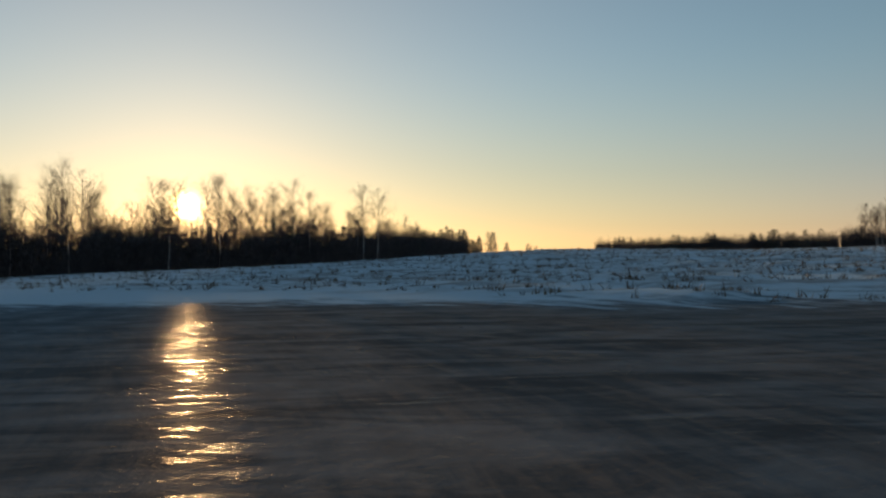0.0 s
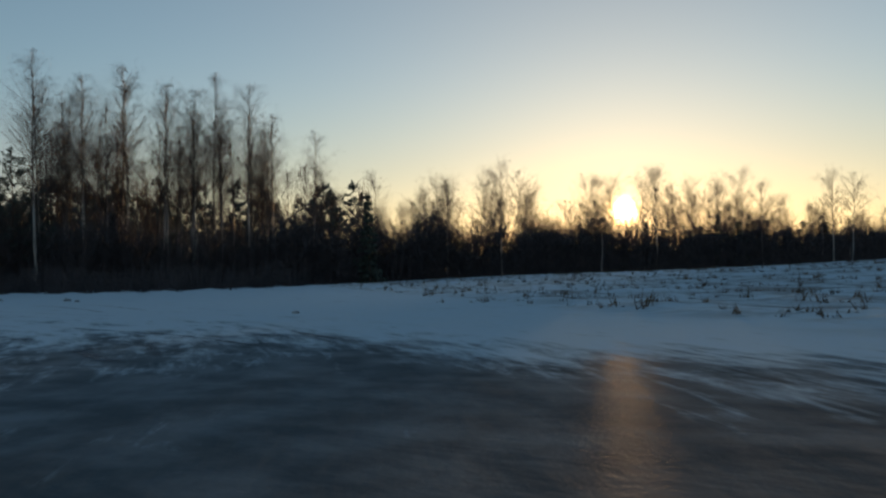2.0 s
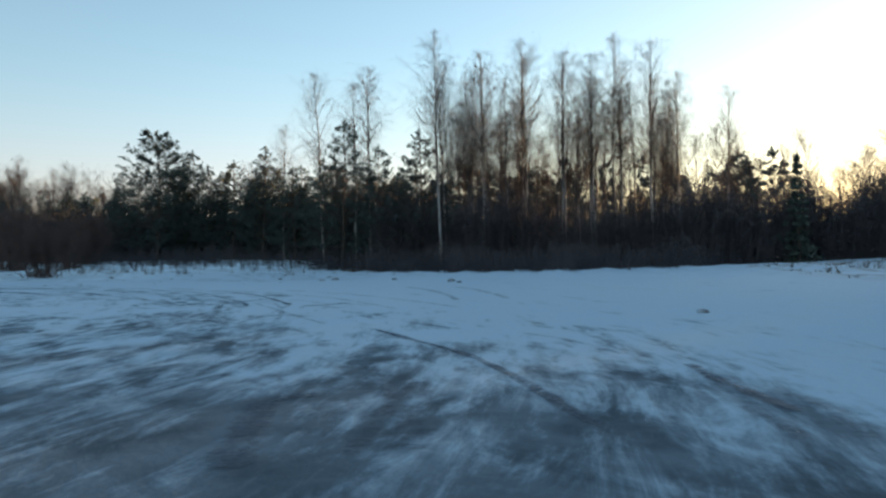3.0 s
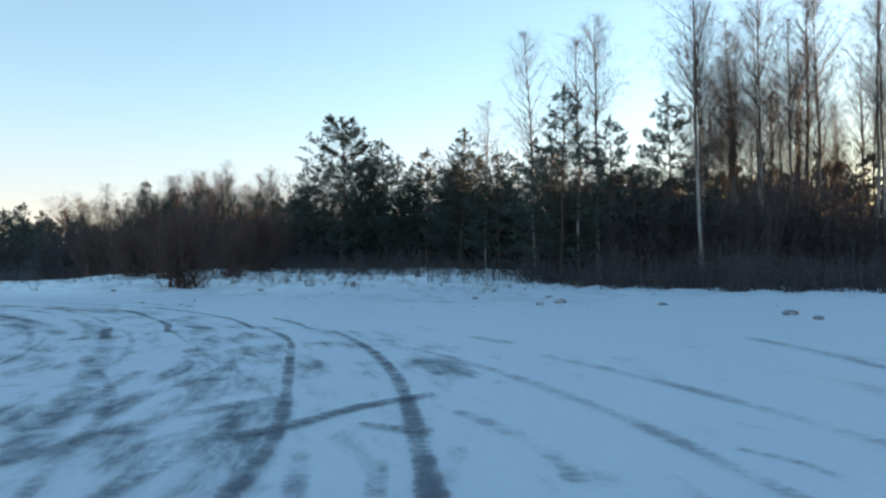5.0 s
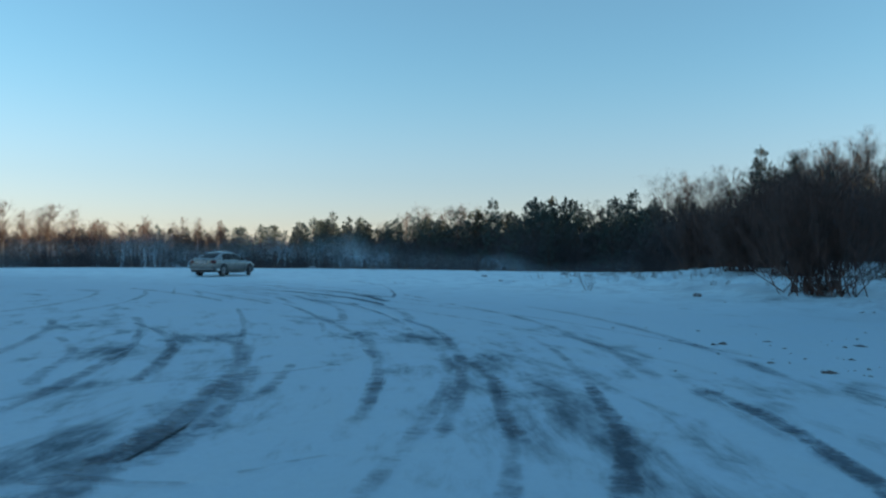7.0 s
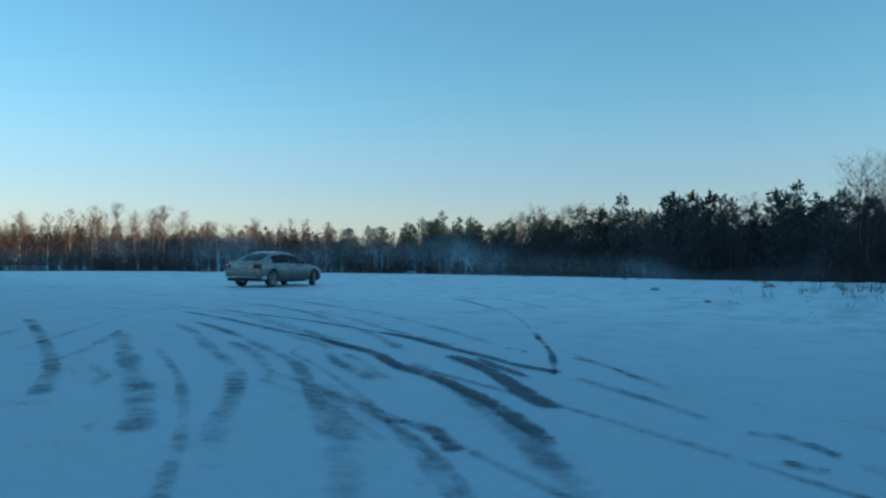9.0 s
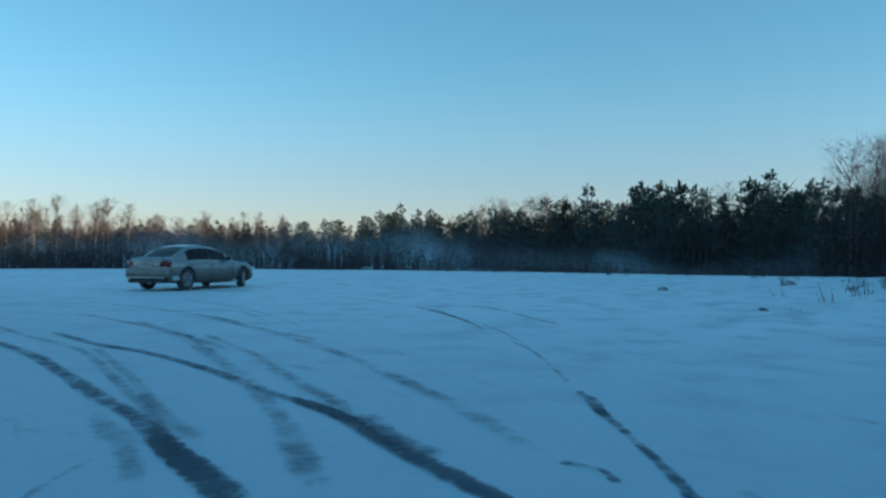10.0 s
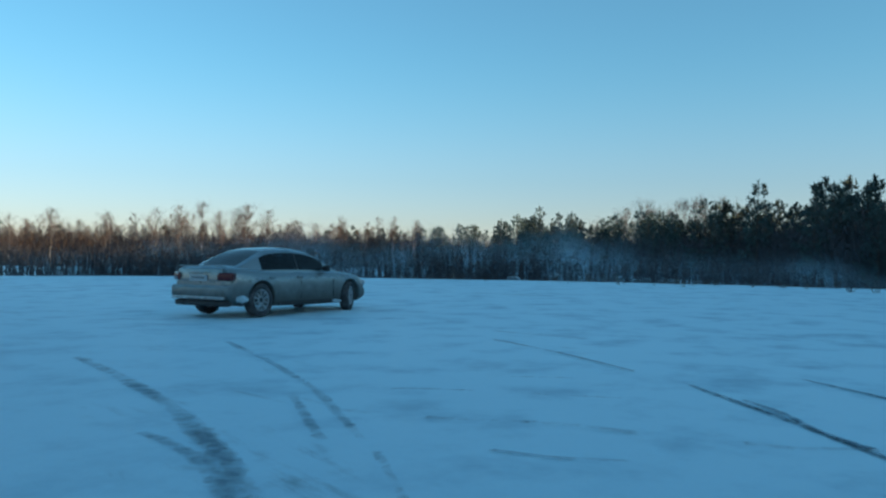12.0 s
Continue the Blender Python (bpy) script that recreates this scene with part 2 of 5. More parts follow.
def make_plain(name, a, b, rough, scale=3.0, bump=0.0, metal=0.0, stretch=(1, 1, 1), vary=0.0, spec=0.4):
    k = Mat(name)
    n = k.noise(k.vmul(k.obj(), stretch), scale, 5, 0.6)
    c = k.mix(k.ramp(n, 0.3, 0.7), a, b)
    if vary:
        h = k.t.nodes.new("ShaderNodeHueSaturation")
        k.link(c, h.inputs["Color"])
        k.link(k.math("ADD", k.math("MULTIPLY", k.rand(), vary), 1 - vary / 2), h.inputs["Value"])
        c = h.outputs[0]
    k.set(Base_Color=c, Roughness=k.ramp(n, 0.2, 0.8, rough - 0.08, rough + 0.08), Metallic=metal, Specular_IOR_Level=spec)
    if bump:
        k.bump(n, 0.5, bump)
    return k.m


def make_birch_bark():
    k = Mat("birch_bark")
    o = k.obj()
    band = k.noise(k.vmul(o, (5, 5, 16)), 1.0, 4, 0.7)
    low = k.ramp(k.xyz(o)[2], 2.5, 0.3)
    dark = k.math("ADD", k.ramp(band, 0.56, 0.64), k.math("MULTIPLY", low, k.ramp(k.noise(o, 3.0), 0.4, 0.6)), True)
    upper = k.ramp(k.math("ADD", k.xyz(o)[2], k.math("MULTIPLY", band, 3.0)), 6.5, 12.0)
    k.set(Base_Color=k.mix(upper, k.mix(dark, (0.34, 0.325, 0.31), (0.045, 0.040, 0.036)), (0.075, 0.058, 0.050)), Roughness=0.7)
    k.bump(band, 0.4, 0.01)
    return k.m


M_GROUND = make_ground()
M_BARED = make_track("bared_ice", 0.37, 0.54, 0.78)
M_TRACK = make_track("scraped_ice", 0.42, 0.61, 0.72)
M_WORN = make_track("half_scraped_ice", 0.42, 0.68, 0.66)
M_FAINT = make_track("brushed_snow", 0.44, 0.70, 0.54)
M_BIRCH = make_birch_bark()
M_TWIG = make_plain("birch_twigs", (0.042, 0.029, 0.027), (0.098, 0.066, 0.057), 0.7, 1.5, vary=0.5)
M_PINEBARK = make_plain("pine_bark", (0.050, 0.041, 0.036), (0.11, 0.074, 0.055), 0.8, 6.0, 0.02, stretch=(1, 1, 0.3))
M_NEEDLE = make_plain("pine_needles", (0.026, 0.042, 0.040), (0.062, 0.086, 0.074), 0.6, 2.0, vary=0.6)
M_SPRUCE = make_plain("spruce_needles", (0.024, 0.040, 0.034), (0.054, 0.074, 0.058), 0.6, 2.0, vary=0.5)
M_BRUSH = make_plain("bare_brush", (0.034, 0.031, 0.036), (0.074, 0.064, 0.068), 0.75, 0.6)
M_WILLOW = make_plain("willow_twigs", (0.045, 0.028, 0.024), (0.10, 0.056, 0.045), 0.65, 1.0)
M_STRAW = make_plain("dry_straw", (0.05, 0.036, 0.025), (0.15, 0.11, 0.07), 0.8, 0.8)
M_CLOD = make_plain("dirty_snow_clod", (0.05, 0.05, 0.052), (0.36, 0.43, 0.48), 0.8, 4.0, 0.03)


# ---------------------------------------------------------------- mesh helpers
def mesh_from(name, verts, faces, material, smooth=False):
    me = bpy.data.meshes.new(name)
    me.from_pydata(verts if isinstance(verts, list) else verts.tolist(), [], faces if isinstance(faces, list) else faces.tolist())
    me.materials.append(material)
    if smooth:
        me.polygons.foreach_set("use_smooth", [True] * len(me.polygons))
    me.update()
    return me


def thing(name, label, category, m=None, group=""):
    """An Empty at the base of a thing, which parents its parts."""
    ob = new(name)
    ob.empty_display_size = 0.2
    if m is not None:
        ob.matrix_world = m
    return tagged(ob, label, category, group)


def part(name, data, material, parent, label=""):
    """One mesh object, from a bmesh or a mesh, under a thing or a part."""
    if isinstance(data, bmesh.types.BMesh):
        me = bpy.data.meshes.new(name)
        data.to_mesh(me)
        data.free()
        me.materials.append(material)
    else:
        me = data
    ob = new(name, me)
    ob.parent = parent
    return tagged(ob, label)


class Soup:
    """Gathers many small triangles in numpy arrays."""

    def __init__(self):
        self.v, self.f, self.n = [], [], 0

    def add(self, v, f):
        self.v.append(v)
        self.f.append(f + self.n)
        self.n += len(v)

    def spikes(self, a, b, r):
        """Thin three-sided pyramids from the points a to the points b."""
        d = b - a
        d /= np.linalg.norm(d, axis=1, keepdims=True) + 1e-9
        h = np.where(np.abs(d[:, 2:3]) < 0.9, np.array([[0, 0, 1.0]]), np.array([[1.0, 0, 0]]))
        u = np.cross(d, h)
        u /= np.linalg.norm(u, axis=1, keepdims=True) + 1e-9
        w = np.cross(d, u)
        r = np.broadcast_to(np.asarray(r, float), (len(a),))[:, None]
        v = np.stack([a + r * u, a + r * (-0.5 * u + 0.866 * w), a + r * (-0.5 * u - 0.866 * w), b], 1)
        i = np.arange(len(a))[:, None] * 4
        f = np.concatenate([i + np.array([[0, 1, 3]]), i + np.array([[1, 2, 3]]), i + np.array([[2, 0, 3]])])
        self.add(v.reshape(-1, 3), f)

    def blades(self, a, d, side, length, width):
        """Flat narrow triangles, as needles in bundles or dry leaves."""
        v = np.stack([a - side * width[:, None], a + side * width[:, None], a + d * length[:, None]], 1)
        i = np.arange(len(a))[:, None] * 3
        self.add(v.reshape(-1, 3), i + np.array([[0, 1, 2]]))

    def tube(self, pts, radii, sides=6):
        pts = np.asarray(pts, float)
        rings = []
        for k in range(len(pts)):
            d = pts[min(k + 1, len(pts) - 1)] - pts[max(k - 1, 0)]
            d = d / (np.linalg.norm(d) + 1e-9)
            u = np.cross(d, (0.31, 0.95, 0.05))
            u = u / (np.linalg.norm(u) + 1e-9)
            w = np.cross(d, u)
            a = np.arange(sides) * 2 * np.pi / sides
            rings.append(pts[k] + radii[k] * (np.cos(a)[:, None] * u + np.sin(a)[:, None] * w))
        f = []
        for k in range(len(pts) - 1):
            for j in range(sides):
                p, q = k * sides + j, k * sides + (j + 1) % sides
                f += [[p, q, q + sides], [p, q + sides, p + sides]]
        self.add(np.concatenate(rings), np.array(f))

    def mesh(self, name, material, smooth=False):
        return mesh_from(name, np.concatenate(self.v), np.concatenate(self.f), material, smooth)


def unit(v):
    return v / (np.linalg.norm(v, axis=-1, keepdims=True) + 1e-9)


def rng(seed):
    return np.random.RandomState(seed)


# ---------------------------------------------------------------- ground
def smooth01(v, lo, hi):
    t = np.clip((v - lo) / (hi - lo), 0, 1)
    return t * t * (3 - 2 * t)


def lumps(x, y, s, seed=0.0):
    """Cheap smooth noise from a few crossed waves."""
    a = np.sin(x * s + seed) * np.cos(y * s * 1.13 + seed * 2.1)
    b = np.sin(x * s * 2.17 + y * s * 0.9 + seed * 1.7)
    c = np.cos(y * s * 2.61 - x * s * 1.3 + seed * 0.6)
    return (a + 0.5 * b + 0.4 * c) / 1.9


def rough_field(x, y):
    """1 on the unmown field north of the ice, 0 on the driven ground."""
    return smooth01(y + 0.78 * x - 24.5 + 1.5 * np.sin(x * 0.21) + 1.0 * np.sin(y * 0.37), -1.0, 5.0) * smooth01(x, -62, -40)


def height(x, y):
    x, y = np.asarray(x, float), np.asarray(y, float)
    u, v = np.clip((x + 35) / 40, -1.4, 1.4), np.clip((y - 20) / 40, -1.4, 1.4)
    z = -0.02 * u - 0.08 * v + 0.02 * u * u + 0.23 * u * v - 0.16 * v * v + 0.103
    z = z + 0.95 * smooth01(y, 45, 110) + 0.5 * smooth01(y, 110, 300)
    z = z + 1.9 * smooth01(y, 48, 150) * smooth01(x, -45, 25) * (1 - 0.45 * smooth01(x, 20, 50))
    z = z - 0.7 * smooth01(-x, 112, 130) * smooth01(-y, -30, -5)
    out = np.hypot(x + 45, y - 8)
    z = z - 0.9 * smooth01(out, 66, 84) * smooth01(-y, -12, 4) * smooth01(-x, 10, 40)
    f = rough_field(x, y)
    z = z + f * (0.14 * lumps(x, y, 0.55, 1.0) + 0.07 * lumps(x, y, 1.7, 2.0) + 0.10)
    # a low ridge of pushed snow along the western and northern rim
    rim = np.hypot(x + 36, y + 4)
    z = z + smooth01(rim, 43, 48) * smooth01(x, -20, -45) * (0.15 + 0.20 * lumps(x, y, 1.3, 4.0) + 0.12 * lumps(x, y, 2.7, 5.0)) * (1 - smooth01(rim, 70, 90)) * smooth01(y, -4, 12)
    z = z + smooth01(rim, 36, 42) * smooth01(x, -48, -58) * smooth01(y, 4, 12) * (1 - smooth01(rim, 50, 56)) * (0.05 * lumps(x, y, 1.9, 8.0) + 0.05 * lumps(x, y, 3.4, 9.0))
    # behind it the wood floor rises
    north = smooth01(-x - 0.85 * y, 32, 48) * smooth01(y, 6, 20)
    z = z + north * (0.25 * smooth01(rim, 44, 50) + 0.75 * smooth01(rim, 50, 66) * (1 + 0.25 * lumps(x, y, 0.9, 6.0)))
    return z + 0.02 * lumps(x, y, 0.35, 3.0)


def axis(lo, hi, step, far):
    inner = list(np.arange(lo, hi + step / 2, step))
    left, right, d = [], [], step
    while len(left) < 200 and (not left or left[-1] > -far):
        d *= 1.25
        left.append((left[-1] if left else lo) - d)
    d = step
    while len(right) < 200 and (not right or right[-1] < far):
        d *= 1.25
        right.append((right[-1] if right else hi) + d)
    return np.array(left[::-1] + inner + right)


gx, gy = axis(-118, 34, 0.62, 3500), axis(-46, 92, 0.62, 3500)
GX, GY = np.meshgrid(gx, gy)
gv = np.stack([GX, GY, height(GX, GY)], -1).reshape(-1, 3)
gi = np.arange(len(gx) * len(gy)).reshape(len(gy), len(gx))
gf = np.stack([gi[:-1, :-1], gi[:-1, 1:], gi[1:, 1:], gi[1:, :-1]], -1).reshape(-1, 4)
ground = new("ground", mesh_from("ground", gv, gf, M_GROUND, True))
tagged(ground, "snow-covered field with polished ice and blown streaks", "ground", kind="structure")


def hgt(x, y):
    return float(height(x, y))


# ---------------------------------------------------------------- tyre tracks
def track(width, material, *pts):
    """A ribbon of bared ice along a smooth line through a few plan points."""
    p = [np.array(q, float) for q in pts]
    ends = [2 * p[0] - p[1]] + p + [2 * p[-1] - p[-2]]
    line = []
    for a, b, c, d in zip(ends, ends[1:], ends[2:], ends[3:]):
        n = max(3, int(np.hypot(*(c - b)) / 0.35))
        for t in np.arange(n) / n:
            line.append(0.5 * (2 * b + (c - a) * t + (2 * a - 5 * b + 4 * c - d) * t * t + (3 * b - a - 3 * c + d) * t ** 3))
    line = np.array(line + [p[-1]])
    tan = np.gradient(line, axis=0)
    nor = unit(np.stack([-tan[:, 1], tan[:, 0]], 1))
    w = width * 0.38 * (1 + 0.12 * np.sin(np.arange(len(line)) * 0.9 + p[0][0]))
    rows = [line + nor * w[:, None] * k for k in (-1, -0.33, 0.33, 1)]
    v = np.stack(rows, 1).reshape(-1, 2)
    v = np.column_stack([v, height(v[:, 0], v[:, 1]) + 0.008 + 0.0007 * (track.count % 20)])
    # where many ruts cross, the lowest are worn away
    spots = [{tuple(c) for q in rows for c in np.floor(q[k:k + 2] / 0.3).astype(int).tolist()} for k in range(len(line) - 1)]
    keep = np.array([max(track.worn.get(c, 0) for c in spot) < 6 for spot in spots])
    for c in set().union(*(spot for spot, good in zip(spots, keep) if good)):
        track.worn[c] = track.worn.get(c, 0) + 1
    i = np.arange(len(line) - 1)[keep][:, None] * 4
    if len(i) < 4:
        return
    f = np.concatenate([i + np.array([[k, k + 1, k + 5, k + 4]]) for k in range(3)])
    me = mesh_from("tyre_track", v, f, material, True)
    uv = me.uv_layers.new(name="UVMap")
    u = np.tile(np.array([0, 0.33, 0.67, 1.0]), len(line))
    vv = np.repeat(np.linspace(0, 1, len(line)), 4)
    idx = np.empty(len(me.loops), int)
    me.loops.foreach_get("vertex_index", idx)
    uv.data.foreach_set("uv", np.stack([u[idx], vv[idx]], 1).ravel())
    run = np.repeat(np.concatenate([[0], np.cumsum(np.hypot(*np.diff(line, axis=0).T))]) + 7.3 * track.count, 4)
    me.uv_layers.new(name="Metres").data.foreach_set("uv", np.stack([u[idx] * width, run[idx]], 1).ravel())
    track.count += 1
    tagged(new("tyre_track", me), "dark curved tyre track scraped through the snow", "tyre track", "tyre tracks on the field", "stuff")


track.count = 0
track.worn = {}
B, D, W, F = M_BARED, M_TRACK, M_WORN, M_FAINT
# eastern ice
track(0.30, D, (-23.0, 25.6), (-20.8, 25.4), (-18.3, 25.1), (-15.9, 24.4), (-14.5, 23.9), (-13.7, 23.7))
track(0.35, F, (-18.5, 23.7), (-17.2, 23.4), (-15.8, 22.9))
track(0.30, F, (-16.9, 23.8), (-15.7, 22.8), (-14.9, 22.3), (-14.2, 21.8))
track(0.60, F, (-15.8, 22.9), (-14.8, 22.6), (-14.1, 22.3))
track(0.60, F, (-23.0, 22.2), (-19.8, 20.8), (-18.7, 20.1))
track(0.80, F, (-21.3, 23.0), (-18.8, 21.8), (-17.8, 20.8), (-16.6, 20.1))
track(0.60, D, (-16.6, 22.7), (-16.5, 22.0), (-15.3, 21.5), (-14.3, 21.1))
track(0.50, F, (-21.3, 24.5), (-20.4, 23.4), (-18.9, 22.4), (-17.7, 21.5))
track(0.35, D, (-16.2, 26.8), (-15.1, 26.1), (-14.3, 25.7), (-13.5, 25.3))
track(0.30, F, (-14.1, 25.2), (-13.4, 24.9), (-12.8, 24.4))
track(0.25, F, (-20.2, 27.2), (-18.7, 27.1), (-16.9, 26.6))
track(0.30, F, (-37.7, 23.3), (-34.6, 24.1), (-30.6, 24.3))
track(0.30, F, (-32.7, 25.9), (-27.9, 25.5), (-23.4, 25.1))
track(0.40, F, (-14.4, 26.0), (-13.6, 25.7), (-12.7, 24.9))
# northern bend
track(0.30, D, (-44.7, 25.4), (-40.7, 26.0), (-36.7, 25.9), (-32.8, 25.7), (-31.0, 25.4), (-29.4, 25.0))
track(0.35, D, (-43.0, 26.9), (-38.9, 27.2), (-35.4, 27.1), (-32.1, 26.7), (-30.7, 26.5), (-29.5, 26.3))
track(0.25, F, (-36.9, 28.0), (-35.1, 28.1))
track(0.50, F, (-31.8, 23.8), (-32.4, 24.1), (-33.2, 24.6), (-33.9, 25.3), (-34.4, 25.9))
track(0.40, D, (-32.4, 25.2), (-32.8, 25.8), (-33.5, 26.4), (-34.2, 27.5))
track(0.30, D, (-32.8, 26.3), (-32.4, 26.7), (-32.3, 26.9))
track(0.65, D, (-29.6, 26.5), (-29.7, 26.9), (-29.9, 27.6), (-30.2, 28.2))
track(0.25, F, (-31.3, 28.8), (-30.9, 29.0), (-30.4, 29.0))
track(0.35, F, (-29.8, 28.1), (-29.1, 28.1), (-28.7, 28.1))
track(0.40, F, (-33.3, 27.2), (-32.5, 27.4), (-31.4, 27.5), (-30.6, 27.4))
track(0.80, F, (-43.1, 22.5), (-37.5, 23.4), (-33.5, 23.8), (-31.7, 23.9))
track(0.25, F, (-44.4, 23.5), (-40.5, 24.3))
track(0.40, F, (-37.2, 24.1), (-34.9, 23.9), (-33.1, 23.8))
# north-western bend
track(0.36, D, (-54.6, 21.1), (-52.2, 22.7), (-48.7, 24.1), (-46.6, 24.8), (-44.6, 25.2), (-42.8, 25.4))
track(0.34, D, (-54.0, 20.3), (-51.1, 21.7), (-47.7, 22.7), (-45.2, 23.4), (-43.5, 23.6), (-42.3, 23.8))
track(0.30, F, (-53.3, 19.5), (-50.4, 21.2), (-47.3, 22.4))
track(0.34, F, (-55.7, 17.4), (-52.8, 19.3), (-49.4, 20.8), (-46.7, 21.7), (-45.0, 22.2))
track(0.45, D, (-45.0, 22.2), (-43.5, 22.4), (-42.3, 22.6), (-41.7, 22.7))
track(0.70, F, (-51.0, 17.3), (-49.0, 19.1), (-45.5, 20.8), (-43.4, 21.5), (-42.2, 21.8))
track(0.50, F, (-48.3, 20.6), (-45.7, 21.5), (-43.8, 22.0), (-42.7, 22.2), (-41.7, 22.3))
track(0.30, D, (-47.2, 25.7), (-45.5, 26.2), (-44.4, 26.4), (-43.4, 26.5), (-42.8, 26.7))
track(0.55, F, (-45.2, 23.5), (-44.1, 24.1), (-42.8, 24.6))
track(0.25, F, (-59.6, 9.2), (-56.1, 13.0), (-52.8, 16.2))
track(0.25, F, (-54.7, 11.9), (-53.1, 13.9), (-51.3, 15.8))
track(0.20, F, (-63.1, 7.5), (-62.7, 9.1), (-61.9, 10.7))
track(0.30, F, (-48.8, 16.4), (-46.8, 18.5), (-44.6, 19.9))
track(1.20, F, (-46.9, 19.6), (-44.7, 20.5), (-43.3, 21.0))
track(1.30, F, (-46.1, 21.6), (-44.0, 22.1), (-42.4, 22.6), (-41.6, 22.7))
track(1.00, F, (-47.5, 23.3), (-44.9, 24.0), (-43.3, 24.5))
track(0.80, F, (-51.7, 17.8), (-47.0, 20.0), (-44.7, 20.6))
track(0.50, F, (-45.3, 24.3), (-44.2, 24.9), (-43.0, 25.2))
# ruts of the turn
track(0.34, W, (-59.5, 13.9), (-57.4, 16.3), (-54.6, 18.4), (-52.7, 19.5), (-51.1, 20.3), (-50.2, 20.7))
track(0.34, W, (-54.4, 18.6), (-52.9, 19.8), (-51.5, 20.6), (-50.5, 21.3))
track(0.22, W, (-63.2, 8.3), (-62.1, 10.8), (-59.5, 13.9))
track(0.20, F, (-61.4, 11.7), (-61.5, 12.5), (-61.6, 13.4))
track(0.35, F, (-61.0, 9.6), (-56.9, 14.6), (-54.5, 17.1), (-52.5, 18.6), (-51.2, 19.4), (-50.1, 20.0))
track(0.60, W, (-54.7, 13.4), (-53.7, 15.4), (-51.7, 17.3), (-50.1, 18.4), (-49.2, 19.0), (-48.6, 19.1))
track(0.34, W, (-55.4, 10.7), (-54.3, 13.0), (-52.9, 14.9), (-51.5, 16.2), (-50.7, 16.9))
track(0.34, F, (-53.1, 12.0), (-52.0, 14.1), (-50.7, 15.5), (-50.1, 16.3))
track(0.28, F, (-57.7, 17.9), (-55.7, 19.3), (-53.8, 20.4), (-52.9, 20.9))
track(0.35, W, (-51.9, 21.3), (-51.7, 21.5), (-51.0, 21.8))
track(0.28, F, (-54.0, 21.4), (-53.0, 22.0), (-52.2, 22.5), (-51.7, 22.8), (-51.1, 23.1))
track(0.16, F, (-48.3, 19.1), (-48.6, 19.2), (-48.7, 19.6), (-48.9, 20.0))
track(0.14, F, (-49.1, 20.0), (-49.5, 20.1), (-49.8, 20.2))
track(0.14, F, (-50.0, 16.0), (-50.6, 16.7), (-51.3, 17.0), (-52.2, 17.5), (-53.2, 17.7))
track(0.50, F, (-53.5, 15.7), (-51.4, 17.4), (-49.9, 18.5), (-48.9, 19.1))
track(0.45, F, (-52.8, 16.6), (-50.6, 18.4), (-49.3, 19.2), (-48.9, 19.4))
track(0.30, F, (-53.0, 17.0), (-51.4, 18.1), (-50.8, 18.4))
track(0.30, F, (-54.7, 16.8), (-53.2, 18.1), (-51.6, 19.2), (-50.5, 19.8))
track(0.25, F, (-53.2, 17.2), (-53.0, 17.6), (-53.2, 17.7))
track(0.40, F, (-55.1, 12.2), (-53.6, 14.2), (-51.8, 16.0), (-50.7, 16.9))
# western run
track(0.38, D, (-67.9, -1.8), (-67.6, 0.3), (-67.0, 2.4), (-66.5, 4.0), (-66.2, 5.0), (-65.8, 6.0), (-65.4, 7.1))
track(0.38, B, (-66.2, 5.0), (-65.8, 6.0), (-65.4, 7.1), (-65.0, 7.7), (-64.6, 8.4), (-64.4, 9.0), (-63.7, 10.2), (-63.1, 11.0), (-62.6, 11.6))
track(0.28, F, (-68.9, -6.9), (-68.9, -4.2), (-68.4, -1.2), (-68.1, 0.7), (-67.3, 2.7), (-66.5, 4.6), (-65.8, 6.0), (-65.3, 7.1))
track(0.30, D, (-69.0, -2.1), (-68.6, 0.1), (-68.5, 1.6), (-68.1, 3.3), (-67.6, 4.8), (-67.3, 5.9), (-66.8, 6.9))
track(0.30, B, (-67.6, 4.8), (-67.3, 5.9), (-66.8, 6.9), (-66.4, 7.8), (-66.1, 8.5), (-65.8, 9.1), (-65.7, 9.6), (-65.6, 9.8))
track(0.26, W, (-65.5, 10.0), (-65.1, 10.7), (-64.7, 11.4), (-64.2, 12.1))
track(0.42, B, (-66.0, 7.8), (-65.6, 8.5), (-65.3, 9.0), (-64.9, 9.5), (-64.2, 10.3), (-63.8, 10.9))
track(0.20, B, (-66.0, 8.3), (-65.6, 8.9), (-65.3, 9.4), (-65.1, 9.7))
track(0.30, F, (-68.7, 3.5), (-67.8, 5.2), (-67.2, 6.3), (-66.7, 7.2))
track(0.38, W, (-66.7, 0.4), (-66.4, 1.7), (-65.6, 3.8), (-64.9, 5.3), (-64.5, 6.2), (-64.0, 7.2), (-63.3, 8.2), (-62.4, 9.4), (-61.5, 10.6))
track(0.45, F, (-66.2, 0.7), (-65.5, 2.7), (-64.4, 4.8), (-63.6, 6.4), (-62.8, 7.7), (-61.4, 9.4), (-60.7, 10.3))
track(0.40, F, (-65.0, 4.4), (-64.3, 6.0), (-63.7, 7.0), (-63.0, 8.1))
track(0.34, F, (-66.8, 3.2), (-66.0, 4.8), (-65.6, 5.8), (-65.2, 6.5))
track(0.34, W, (-65.0, 6.6), (-64.4, 7.5), (-64.0, 8.3), (-63.8, 8.6))
track(0.34, F, (-65.1, 6.8), (-64.6, 7.7), (-64.1, 8.4), (-64.0, 8.7))
track(0.14, F, (-76.7, -0.5), (-74.0, 3.1), (-71.5, 5.4), (-69.3, 7.1))
